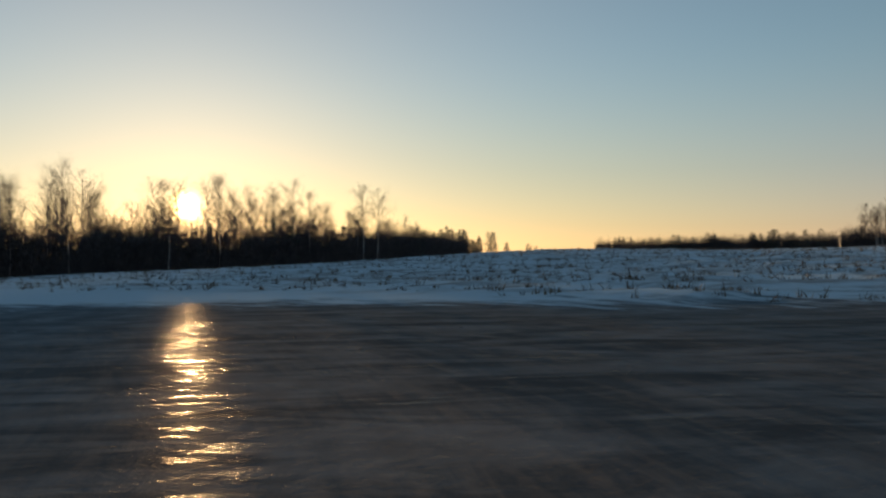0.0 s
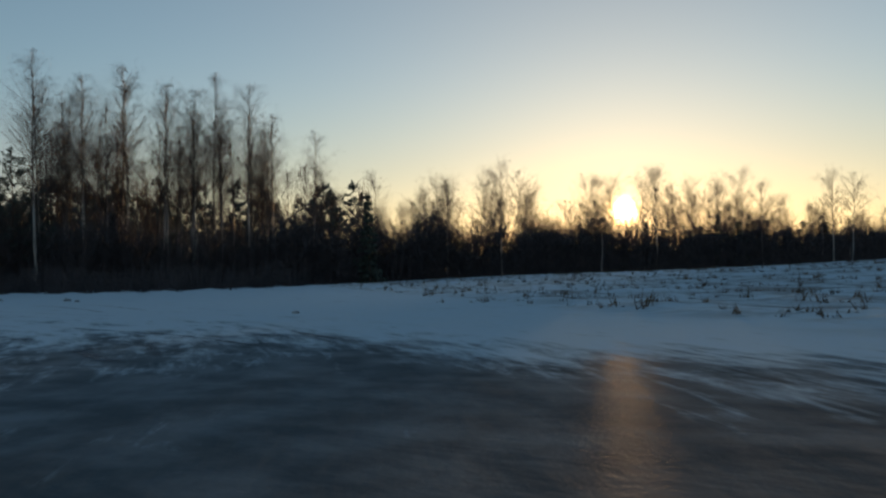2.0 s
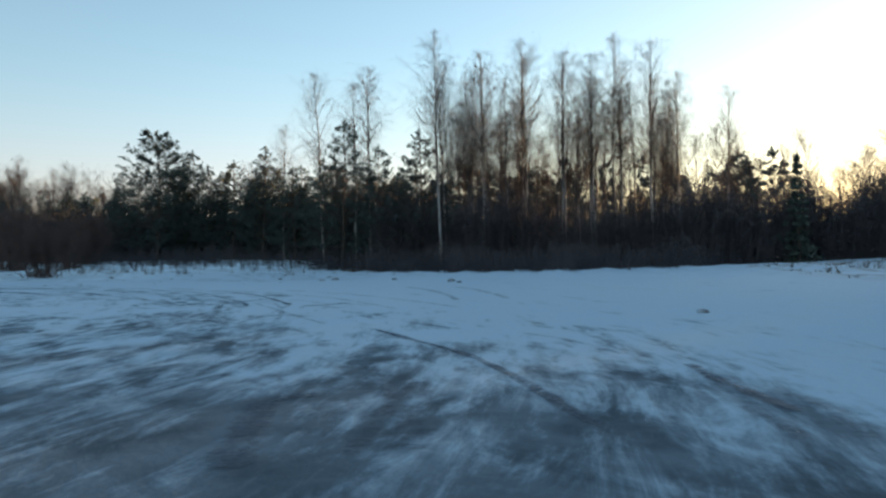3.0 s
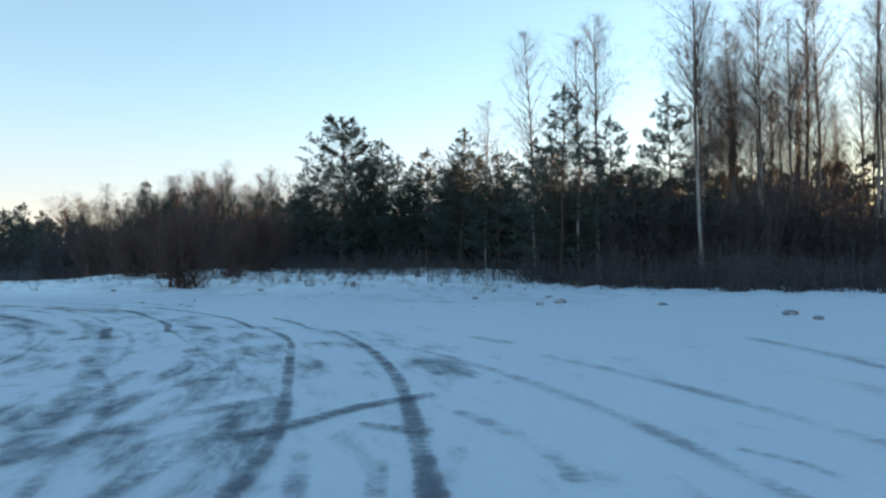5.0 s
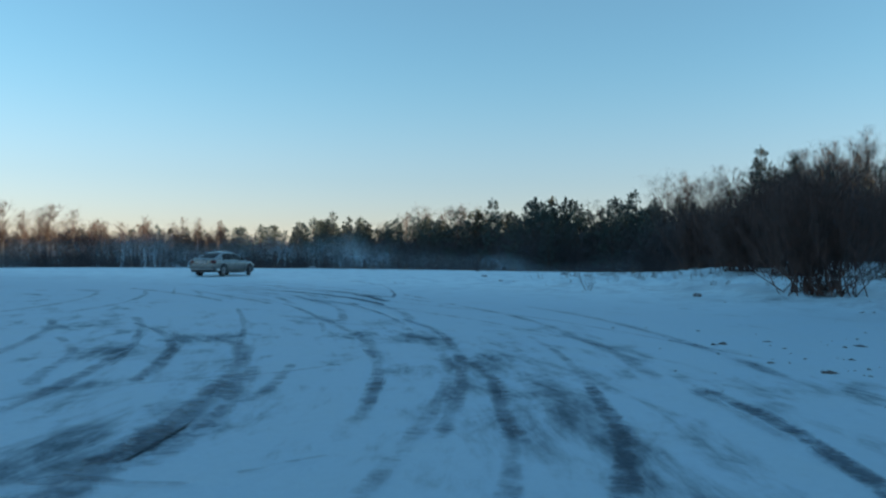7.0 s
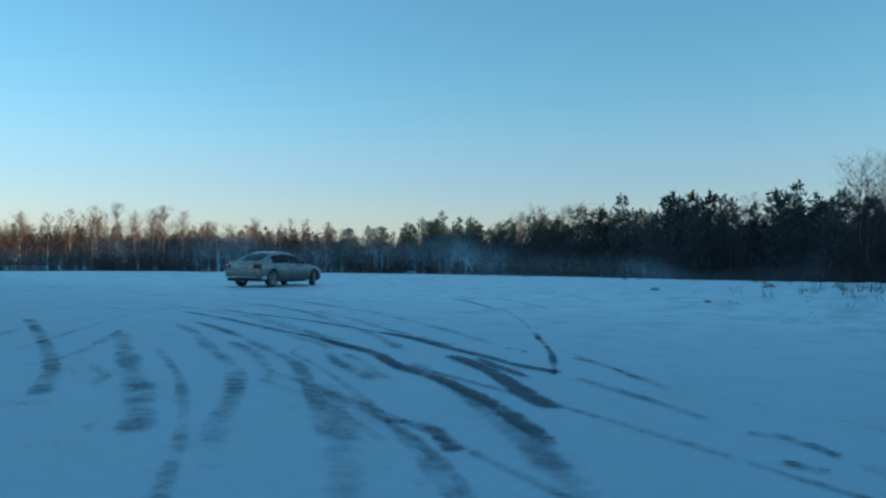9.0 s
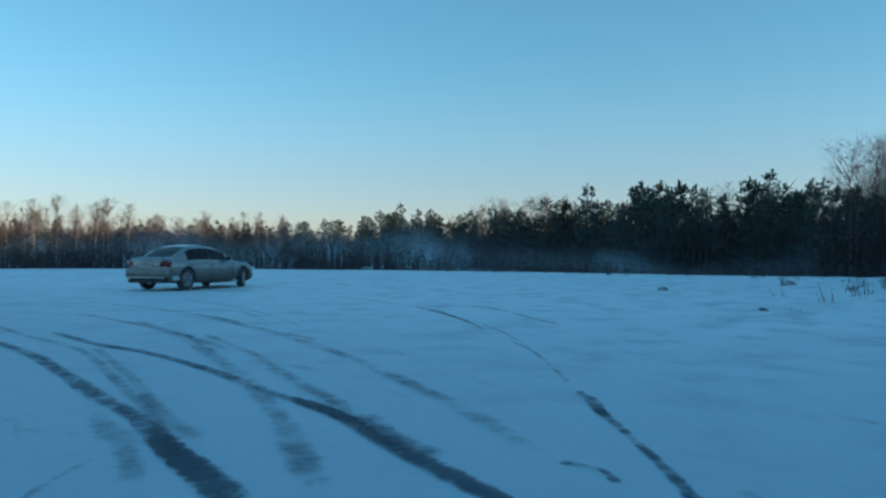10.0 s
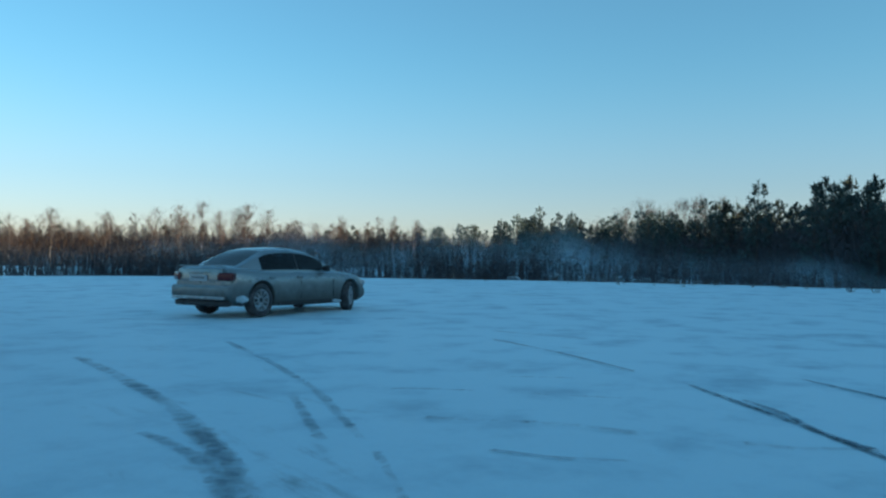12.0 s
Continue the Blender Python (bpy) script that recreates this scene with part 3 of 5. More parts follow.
track(0.18, D, (-69.3, 7.1), (-67.5, 8.5), (-66.3, 9.3), (-65.3, 9.9))
track(0.14, D, (-67.1, 8.0), (-67.1, 8.3), (-66.9, 8.5))
track(0.20, D, (-66.9, 9.2), (-66.6, 9.8), (-65.8, 10.7))
track(0.12, F, (-65.5, 5.7), (-64.9, 6.1), (-64.5, 6.5))
track(0.34, D, (-62.5, 10.0), (-62.6, 10.4), (-62.1, 11.1))
track(0.60, F, (-64.8, 1.6), (-62.9, 5.4), (-61.6, 8.0), (-60.7, 9.4))
track(0.45, W, (-64.8, -2.1), (-63.3, 2.1), (-62.0, 5.4), (-60.9, 7.5))
track(0.30, F, (-64.9, 1.6), (-62.8, 4.3), (-61.7, 5.1))
track(0.15, F, (-66.8, -1.7), (-63.5, 2.2), (-62.1, 3.7))
track(0.20, F, (-66.1, -4.8), (-67.2, -3.8), (-67.0, -0.5))
track(0.22, F, (-67.3, 8.9), (-66.2, 10.3), (-65.3, 11.3))
track(0.24, D, (-64.0, 12.3), (-64.1, 12.6), (-63.7, 13.1))
track(0.22, D, (-63.4, 12.8), (-63.3, 12.9), (-63.3, 13.1))
# crossing ruts
track(0.30, F, (-70.3, 0.1), (-69.3, 2.5), (-68.4, 4.2), (-67.7, 5.5), (-67.3, 6.2))
track(0.50, D, (-67.4, 6.1), (-66.9, 6.9), (-66.7, 7.4))
track(0.30, F, (-68.5, 0.2), (-67.3, 3.1), (-66.4, 5.0), (-66.0, 6.2))
track(0.15, D, (-69.4, 7.0), (-69.0, 7.4), (-68.5, 7.7))
track(0.12, F, (-76.7, 1.9), (-75.9, 3.1))
track(0.20, F, (-69.2, 4.6), (-68.6, 5.7), (-68.3, 6.4))
# thin marks in the west
track(0.36, F, (-71.1, -5.3), (-70.5, -2.1), (-70.1, -0.2), (-69.6, 1.3), (-69.2, 2.4))
track(0.26, F, (-70.1, 0.0), (-69.5, 1.2), (-69.1, 2.1))
track(0.26, F, (-71.8, -2.7), (-71.8, -1.4), (-71.3, 0.3), (-71.0, 1.5), (-70.7, 2.4))
track(0.15, D, (-77.0, -1.0), (-75.8, 0.7), (-74.6, 2.2), (-73.3, 3.5))
track(0.12, D, (-78.2, -0.4), (-77.1, 1.5), (-75.8, 3.0), (-75.0, 4.1))
track(0.12, F, (-72.6, 4.3), (-72.0, 4.9), (-71.6, 5.3))
track(0.12, F, (-73.3, -0.3), (-73.5, 0.2), (-73.8, 0.6))
track(0.22, F, (-70.6, 2.5), (-70.4, 2.9))
track(0.16, F, (-72.8, -0.8), (-71.9, 0.7))
# last marks in the western snow
track(0.36, F, (-73.0, -7.4), (-72.7, -5.0), (-72.4, -3.1), (-72.1, -1.9), (-71.9, -1.1), (-71.6, -0.6))
track(0.20, F, (-75.3, -7.7), (-74.5, -5.0), (-73.8, -3.0), (-73.2, -1.7), (-72.6, -0.5))
track(0.22, F, (-73.6, -3.1), (-73.0, -1.9), (-72.6, -1.1))
track(0.15, D, (-76.4, -0.0), (-76.0, 0.6), (-75.5, 1.1), (-75.2, 1.6))
track(0.12, D, (-78.4, -5.0), (-78.1, -3.9), (-77.6, -2.6), (-77.0, -1.3))
track(0.14, F, (-74.3, -2.5), (-74.6, -2.2), (-74.9, -1.8))
track(0.26, F, (-73.6, -1.4), (-74.0, -0.8), (-74.3, -0.4), (-74.5, 0.3))
track(0.26, F, (-74.7, 0.8), (-74.9, 1.2), (-75.3, 1.6))
track(0.12, F, (-75.7, -2.2), (-76.0, -1.9), (-76.2, -1.6))
track(0.13, F, (-75.1, -1.4), (-75.3, -1.1), (-75.6, -0.6))
# fainter pairs of ruts left by many laps
r = rng(33)
for _ in range(16):
    rad, a0, span = r.uniform(22.5, 34.5), r.uniform(0.95, 2.75), r.uniform(0.22, 0.6)
    cx, cy, grow, wd = RING[0] + r.normal(0, 1.6), RING[1] + r.normal(0, 1.6), r.normal(0, 2.2), r.uniform(0.2, 0.5)
    for side in (0.0, 1.5):
        ang = a0 + np.linspace(0, span, 5) * r.uniform(0.8, 1.1)
        rr = rad + side + grow * np.linspace(-0.5, 0.5, 5)
        track(wd, F, *zip(cx + rr * np.cos(ang), cy + rr * np.sin(ang)))


# ---------------------------------------------------------------- trees
def trunk_line(r, h, wobble, lean, n=9):
    z = np.linspace(-0.3, h, n)
    a = r.uniform(0, 6.28)
    off = np.cumsum(r.normal(0, wobble, (n, 2)), 0) + np.outer(np.linspace(0, 1, n) ** 1.3 * lean * h, (math.cos(a), math.sin(a)))
    off -= off[0]
    return np.column_stack([off, z])


def along(line, f):
    k = np.clip(f, 0, 1) * (len(line) - 1)
    i = np.minimum(k.astype(int), len(line) - 2)
    w = (k - i)[:, None]
    return line[i] * (1 - w) + line[i + 1] * w


def birch_meshes(seed, h, limbs, twigs, sprigs, thick, base=0.3, spread=1.0, flat=False, full=0.75, stout=1.0):
    r = rng(seed)
    line = trunk_line(r, h, 0.07, r.uniform(0.0, 0.04))
    s = Soup()
    t = np.linspace(0, 1, len(line))
    s.tube(line, 0.0054 * stout * h * (1 - t * 0.92) * (1 + 0.35 * np.exp(-t * 18)), 6)
    stem = s.mesh("trunk", M_BIRCH, True)
    c = Soup()
    f = base + (0.985 - base) * r.rand(limbs) ** 0.85
    a = along(line, f)
    ang = r.uniform(0, 6.283, limbs)
    rel = (f - base) / (1 - base)
    ln = h * 0.125 * spread * np.clip(np.sin(np.pi * np.clip(0.14 + 0.87 * rel, 0, 1)), 0.05, 1) ** full * r.uniform(0.55, 1.2, limbs)
    tilt = np.radians(r.uniform(22, 54, limbs))
    d = np.stack([np.cos(ang) * np.sin(tilt), np.sin(ang) * np.sin(tilt), np.cos(tilt)], 1)
    mid = a + d * ln[:, None] * 0.55
    d2 = unit(d + np.array([0, 0, 0.06]) + r.normal(0, 0.16, (limbs, 3)))
    end = mid + d2 * ln[:, None] * 0.6
    c.spikes(a, mid + (mid - a) * 0.5, 0.009 * ln * thick + 0.008)
    c.spikes(mid, end, 0.0055 * ln * thick + 0.006)
    # twigs that leave the limbs and droop
    i = np.repeat(np.arange(limbs), twigs)
    w = r.uniform(0.25, 1.0, len(i))[:, None]
    p = np.where(w < 0.55, a[i] + (mid - a)[i] * (w / 0.55), mid[i] + (end - mid)[i] * ((w - 0.55) / 0.45))
    g = unit(d[i] * 0.7 + r.normal(0, 0.42, (len(i), 3)) + np.array([0, 0, -0.08]))
    l2 = (ln[i] * r.uniform(0.22, 0.5, len(i)))[:, None] + 0.15
    q = p + g * l2
    if flat:
        c.blades(p, g, unit(np.cross(g, r.normal(0, 1, (len(i), 3)))), l2[:, 0], np.full(len(i), 0.008 * thick))
    else:
        c.spikes(p, q, 0.0065 * thick)
    if sprigs:
        j = np.repeat(np.arange(len(i)), sprigs)
        p3 = p[j] + (q - p)[j] * r.uniform(0.3, 1.0, (len(j), 1))
        g3 = unit(g[j] * 0.55 + r.normal(0, 0.42, (len(j), 3)) + np.array([0, 0, -0.55]))
        c.blades(p3, g3, unit(np.cross(g3, r.normal(0, 1, (len(j), 3)))), l2[j, 0] * r.uniform(0.4, 0.9, len(j)) + 0.1, np.full(len(j), 0.006 * thick))
    return stem, c.mesh("crown", M_TWIG)


def needle_cloud(soup, r, centres, radii, per, length, width):
    i = np.repeat(np.arange(len(centres)), per)
    o = unit(r.normal(0, 1, (len(i), 3)))
    p = centres[i] + o * (radii[i] * r.rand(len(i)) ** 0.5)[:, None] * np.array([1, 1, 0.6])
    d = unit(o * 0.7 + r.normal(0, 0.5, (len(i), 3)) + np.array([0, 0, 0.35]))
    side = unit(np.cross(d, r.normal(0, 1, (len(i), 3))))
    soup.blades(p - d * length * 0.4, d, side, length * r.uniform(0.6, 1.2, len(i)), width * r.uniform(0.6, 1.2, len(i)))


def pine_meshes(seed, h, whorls, arms, shoots, per, base=0.2, length=0.3, width=0.024, spread=0.2, taper=0.8):
    """A pine with whorls of rising boughs; each bough carries side shoots set with tufts of needles."""
    r = rng(seed)
    line = trunk_line(r, h, 0.05, r.uniform(0, 0.03))
    t = np.linspace(0, 1, len(line))
    s = Soup()
    s.tube(line, 0.0105 * h * (1 - 0.93 * t), 6)
    f = np.repeat(base + (0.975 - base) * (np.arange(whorls) + r.uniform(0.2, 0.8, whorls)) / whorls, arms) + r.normal(0, 0.008, whorls * arms)
    f = np.clip(f, base * 0.7, 0.985)
    n = len(f)
    a = along(line, f)
    rel = np.clip((f - base) / (1 - base), 0, 1)
    ang = r.uniform(0, 6.283, n)
    ln = h * spread * (1.02 - rel) ** taper * np.clip(rel * 1.6 + 0.62, 0, 1) * r.uniform(0.5, 1.18, n)
    d = unit(np.stack([np.cos(ang), np.sin(ang), 0.02 + 0.55 * rel ** 1.5 + r.normal(0, 0.14, n)], 1))
    mid = a + d * ln[:, None] * 0.55
    e = a + d * ln[:, None] + np.column_stack([np.zeros((n, 2)), 0.14 * ln])
    s.spikes(a, mid + (mid - a) * 0.4, 0.009 * ln + 0.010)
    s.spikes(mid, e, 0.005 * ln + 0.006)
    stem = s.mesh("trunk", M_PINEBARK, True)
    c = Soup()
    i = np.repeat(np.arange(n), np.maximum(1, np.round(shoots * ln / ln.mean())).astype(int))
    w = (r.rand(len(i)) ** 0.6)[:, None] * 0.8 + 0.2
    p = np.where(w < 0.55, a[i] + (mid - a)[i] * (w / 0.55), mid[i] + (e - mid)[i] * ((w - 0.55) / 0.45))
    g = unit(d[i] * 0.9 + r.normal(0, 0.5, (len(i), 3)) + np.array([0, 0, 0.25]))
    sl = ln[i] * 0.30 * (1.25 - w[:, 0]) + 0.12
    top = along(line, np.linspace(0.93, 1.0, 6))
    p, g, sl = np.concatenate([p, top]), np.concatenate([g, np.tile((0.0, 0.0, 1.0), (6, 1))]), np.concatenate([sl, np.full(6, 0.16)])
    j = np.repeat(np.arange(len(p)), per)
    q = p[j] + g[j] * (sl[j] * r.uniform(0.1, 1.0, len(j)))[:, None]
    v = unit(g[j] * 0.9 + r.normal(0, 0.55, (len(j), 3)))
    c.blades(q, v, unit(np.cross(v, r.normal(0, 1, (len(j), 3)))), length * r.uniform(0.6, 1.2, len(j)), width * r.uniform(0.6, 1.2, len(j)))
    return stem, c.mesh("crown", M_NEEDLE)


def spruce_meshes(seed, h, tiers, per, length=0.4, width=0.07):
    r = rng(seed)
    line = trunk_line(r, h, 0.02, 0.0)
    t = np.linspace(0, 1, len(line))
    s = Soup()
    s.tube(line, 0.010 * h * (1 - 0.95 * t), 6)
    f = np.linspace(0.06, 0.97, tiers)
    f = np.repeat(f, 6) + r.normal(0, 0.012, tiers * 6)
    n = len(f)
    a = along(line, np.clip(f, 0, 0.99))
    ang = r.uniform(0, 6.283, n)
    ln = h * 0.17 * np.clip(1.03 - f, 0.04, 1) ** 0.9 * r.uniform(0.6, 1.15, n)
    d = unit(np.stack([np.cos(ang), np.sin(ang), np.full(n, -0.12)], 1))
    e = a + d * ln[:, None]
    s.spikes(a, e, 0.012)
    stem = s.mesh("trunk", M_PINEBARK, True)
    c = Soup()
    i = np.repeat(np.arange(n), 3)
    w = np.tile(np.array([0.35, 0.68, 1.0]), n)[:, None]
    needle_cloud(c, r, a[i] + (e - a)[i] * w, 0.17 * ln[i] + 0.12, per, length, width)
    return stem, c.mesh("crown", M_SPRUCE)


def shrub_meshes(seed, h, stems, twigs, sprigs, material, thick=1.0, spread=0.45, foot=0.05):
    r = rng(seed)
    s, c = Soup(), Soup()
    ang = r.uniform(0, 6.283, stems)
    tilt = np.abs(r.normal(0, spread, stems))
    d = np.stack([np.cos(ang) * np.sin(tilt), np.sin(ang) * np.sin(tilt), np.cos(tilt)], 1)
    a = np.column_stack([r.normal(0, foot * h, (stems, 2)), np.full(stems, -0.1)])
    l1 = h * r.uniform(0.45, 0.65, stems)[:, None]
    m = a + d * l1
    d2 = unit(d + np.array([0, 0, 0.45]) + r.normal(0, 0.15, (stems, 3)))
    e = m + d2 * h * r.uniform(0.3, 0.5, (stems, 1))
    s.spikes(a, m + (m - a) * 0.4, 0.006 * h * thick)
    s.spikes(m, e, 0.0035 * h * thick)
    i = np.repeat(np.arange(stems), twigs)
    w = r.uniform(0.1, 1.0, (len(i), 1))
    p = np.where(w < 0.5, a[i] + (m - a)[i] * (0.3 + w * 1.4), m[i] + (e - m)[i] * (w - 0.5) * 2)
    g = unit(d2[i] + r.normal(0, 0.5, (len(i), 3)) + np.array([0, 0, 0.3]))
    q = p + g * h * r.uniform(0.08, 0.2, (len(i), 1))
    c.blades(p, g, unit(np.cross(g, r.normal(0, 1, (len(i), 3)))), np.linalg.norm(q - p, axis=1), np.full(len(i), 0.0016 * h * thick))
    j = np.repeat(np.arange(len(i)), sprigs)
    if sprigs:
        p3 = p[j] + (q - p)[j] * r.uniform(0.2, 1, (len(j), 1))
        g3 = unit(g[j] + r.normal(0, 0.5, (len(j), 3)))
        c.blades(p3, g3, unit(np.cross(g3, r.normal(0, 1, (len(j), 3)))), h * r.uniform(0.04, 0.11, len(j)), np.full(len(j), 0.0012 * h * thick))
    return s.mesh("stem", material), c.mesh("crown", material)


def tree_points(me):
    v = np.empty(len(me.vertices) * 3)
    me.vertices.foreach_get("co", v)
    f = np.empty(len(me.polygons) * 3, int)
    me.polygons.foreach_get("vertices", f)
    return v.reshape(-1, 3), f.reshape(-1, 3)


class Kind:
    """A kind of tree in some variants, each modelled at its own height; plant() sets a copy at a place."""

    def __init__(self, name, label, category, group, variants, stem_name="trunk"):
        self.made = []
        self.args = (name, label, category, group, stem_name)
        self.variants = variants
        self.count = 0

    def plant(self, x, y, h, turn, label="", wide=1.0):
        name, text, category, group, stem_name = self.args
        k = self.count % len(self.variants)
        self.count += 1
        tall, (stem, crown) = self.variants[k]
        s = h / tall
        ob = thing(name, label or text, category, None, group)
        part(stem_name, stem, None, ob)
        part("crown", crown, None, ob)
        ob.matrix_world = pose(x, y, hgt(x, y) - 0.05, 0, 0, turn) @ Matrix.Diagonal((s * wide, s * wide, s, 1))
        return ob


BIRCH = Kind("birch_tree", "tall bare birch with pale slender trunk in the forest edge", "tree", "birches of the forest",
             [(21.0, birch_meshes(10 + k, 21.0, 96, 9, 4, 0.66, (0.30, 0.36, 0.26, 0.40)[k], 1.35, True, 0.80, 1.4)) for k in range(4)])
FAR_BIRCH = Kind("birch_tree", "bare young birch with fine brown twigs in the far woods", "tree", "birches of the forest",
                 [(14.0, birch_meshes(30 + k, 14.0, 48, 8, 4, 1.1, 0.30, 1.9, True, 0.55)) for k in range(5)])
PALE_BIRCH = Kind("birch_tree", "bare birch with a white trunk before the far woods", "tree", "birches of the forest",
                  [(17.0, birch_meshes(46 + k, 17.0, 52, 9, 4, 1.7, 0.36, 1.75, True, 0.55, 1.35)) for k in range(4)])
DIM_BIRCH = Kind("birch_tree", "bare birch in the far woods", "tree", "birches of the forest",
                 [(14.0, birch_meshes(40 + k, 14.0, 42, 8, 2, 2.4, 0.28, 1.6, True, 0.5, 1.7)) for k in range(4)])
PINE = Kind("pine_tree", "dark green pine with uneven clumped crown in the forest edge", "tree", "pines of the forest",
            [(13.0, pine_meshes(50 + k, 13.0, 24, 7, 8, 11, (0.12, 0.16, 0.20)[k], 0.29, 0.029, 0.30)) for k in range(3)])
BROAD_PINE = Kind("pine_tree", "broad dark green pine standing over the forest edge", "tree", "pines of the forest",
                  [(14.0, pine_meshes(53 + k, 14.0, 24, 8, 13, 12, 0.14, 0.30, 0.030, 0.36, 0.60)) for k in range(2)])
MID_PINE = Kind("pine_tree", "dark pine with a dense crown behind the snow edge", "tree", "pines of the forest",
                [(12.0, pine_meshes(56 + k, 12.0, 18, 6, 7, 9, 0.10, 0.34, 0.042, 0.27, 0.66)) for k in range(4)])
FAR_PINE = Kind("pine_tree", "dark green pine in the far woods", "tree", "pines of the forest",
                [(12.0, pine_meshes(60 + k, 12.0, 13, 6, 6, 4, 0.06, 0.48, 0.092, 0.27, 0.55)) for k in range(5)])
BACK_PINE = Kind("pine_tree", "dark pine deep in the woods", "tree", "pines of the forest",
                 [(12.0, pine_meshes(66 + k, 12.0, 10, 5, 4, 4, 0.06, 0.72, 0.17, 0.27, 0.55)) for k in range(4)])
SPRUCE = Kind("spruce_tree", "dark pointed spruce in the woods", "tree", "spruces of the forest",
              [(9.0, spruce_meshes(70 + k, 9.0, 15, 5, 0.55, 0.12)) for k in range(3)])
WILLOW = Kind("willow_bush", "big bare reddish willow bush at the edge of the snow", "bush", "bushes at the field edge",
              [(7.0, shrub_meshes(80 + k, 7.0, 120, 30, 4, M_WILLOW, 1.0, 0.44, 0.12)) for k in range(2)], "stem")
SHRUB = Kind("shrub", "low bare shrub standing in the snow", "bush", "bushes at the field edge",
             [(2.0, shrub_meshes(90 + k, 2.0, 12, 8, 1, M_BRUSH, 1.6)) for k in range(4)], "stem")


def woods(kind, places, name, label):
    """Far trees that nobody could count, in one object."""
    v, f, mi, n = [], [], [], 0
    store = [[tree_points(me) for me in pair] for _, pair in kind.variants]
    for k, (x, y, h, turn, wide) in enumerate(places):
        q = k % len(store)
        s = h / kind.variants[q][0]
        a = radians(turn)
        rot = np.array([[math.cos(a), math.sin(a), 0], [-math.sin(a), math.cos(a), 0], [0, 0, 1]])
        for m, (pv, pf) in enumerate(store[q]):
            v.append((pv * np.array([s * wide, s * wide, s])) @ rot + np.array([x, y, hgt(x, y) - 0.05]))
            f.append(pf + n)
            mi.append(np.full(len(pf), m))
            n += len(pv)
    me = mesh_from(name, np.concatenate(v), np.concatenate(f), kind.variants[0][1][0].materials[0])
    me.materials.append(kind.variants[0][1][1].materials[0])
    me.polygons.foreach_set("material_index", np.concatenate(mi))
    tagged(new(name, me), label, "woods", kind="stuff")


def stand(kind, edge, depth, count, h0, h1, seed, h2=None, h3=None, joined="", label="", gap=0):
    """Plants count trees along a line of plan points and up to depth metres behind it (to its left);
    heights run from h0..h1 at its start to h2..h3 at its end.
    gap: a bearing along which the trees are kept low to let the sun through."""
    r = rng(seed)
    e = np.array(edge, float)
    seg = np.hypot(*np.diff(e, axis=0).T)
    cum = np.concatenate([[0], np.cumsum(seg)]) / seg.sum()
    places = []
    for _ in range(count):
        u = r.rand()
        k = min(np.searchsorted(cum, u, "right") - 1, len(seg) - 1)
        w = (u - cum[k]) / (cum[k + 1] - cum[k])
        d = (e[k + 1] - e[k]) / seg[k]
        p = e[k] * (1 - w) + e[k + 1] * w + np.array([-d[1], d[0]]) * depth * r.rand()
        lo, hi = (h0, h1) if h2 is None else (h0 + (h2 - h0) * u, h1 + (h3 - h1) * u)
        row = (p[0], p[1], r.uniform(lo, hi) * (1 + 0.12 * float(lumps(p[0], p[1], 0.11, 2.0))) * (0.55 if gap and abs(math.degrees(math.atan2(-p[0] - 3, p[1] - 8)) - gap) < 0.9 else 1), r.uniform(0, 360), r.uniform(0.85, 1.15))
        if joined:
            places.append(row)
        else:
            kind.plant(*row[:4], wide=row[4])
    if joined:
        woods(kind, places, joined, label)


def thicket(edge, depth, per_metre, h0, h1, thick, seed, name="undergrowth", low=0.12, material=None, label="dense bare undergrowth along the forest edge"):
    """One mass of bare stems with side twigs along a line, too dense to count."""
    r = rng(seed)
    e = np.array(edge, float)
    seg = np.hypot(*np.diff(e, axis=0).T)
    s = Soup()
    for k in range(len(seg)):
        n = int(seg[k] * per_metre)
        d = (e[k + 1] - e[k]) / seg[k]
        p = e[k] + np.outer(r.uniform(-0.35 * depth, seg[k] + 0.35 * depth, n), d) + np.outer(depth * r.rand(n) ** 1.2, (-d[1], d[0]))
        h = r.uniform(h0, h1, n) * (0.72 + 0.28 * np.sin(p[:, 0] * 0.31 + p[:, 1] * 0.23) ** 2) * r.uniform(0.66, 1.0, n)
        a = np.column_stack([p, height(p[:, 0], p[:, 1]) - 0.1])
        b = a + np.column_stack([r.normal(0, 0.10, (n, 2)) * h[:, None], h])
        s.spikes(a, b, 0.020 * thick)
        j = np.repeat(np.arange(n), 5)
        w = r.uniform(low, 0.95, (len(j), 1))
        q = a[j] + (b - a)[j] * w
        g = unit(r.normal(0, 0.6, (len(j), 3)) + np.array([0, 0, 0.7]))
        side = unit(np.cross(g, r.normal(0, 1, (len(j), 3))))
        s.blades(q, g, side, 0.26 * h[j] * r.uniform(0.5, 1.1, len(j)), np.full(len(j), 0.019 * thick))
    tagged(new(name, s.mesh(name, material or M_BRUSH)), label, "undergrowth", kind="stuff")


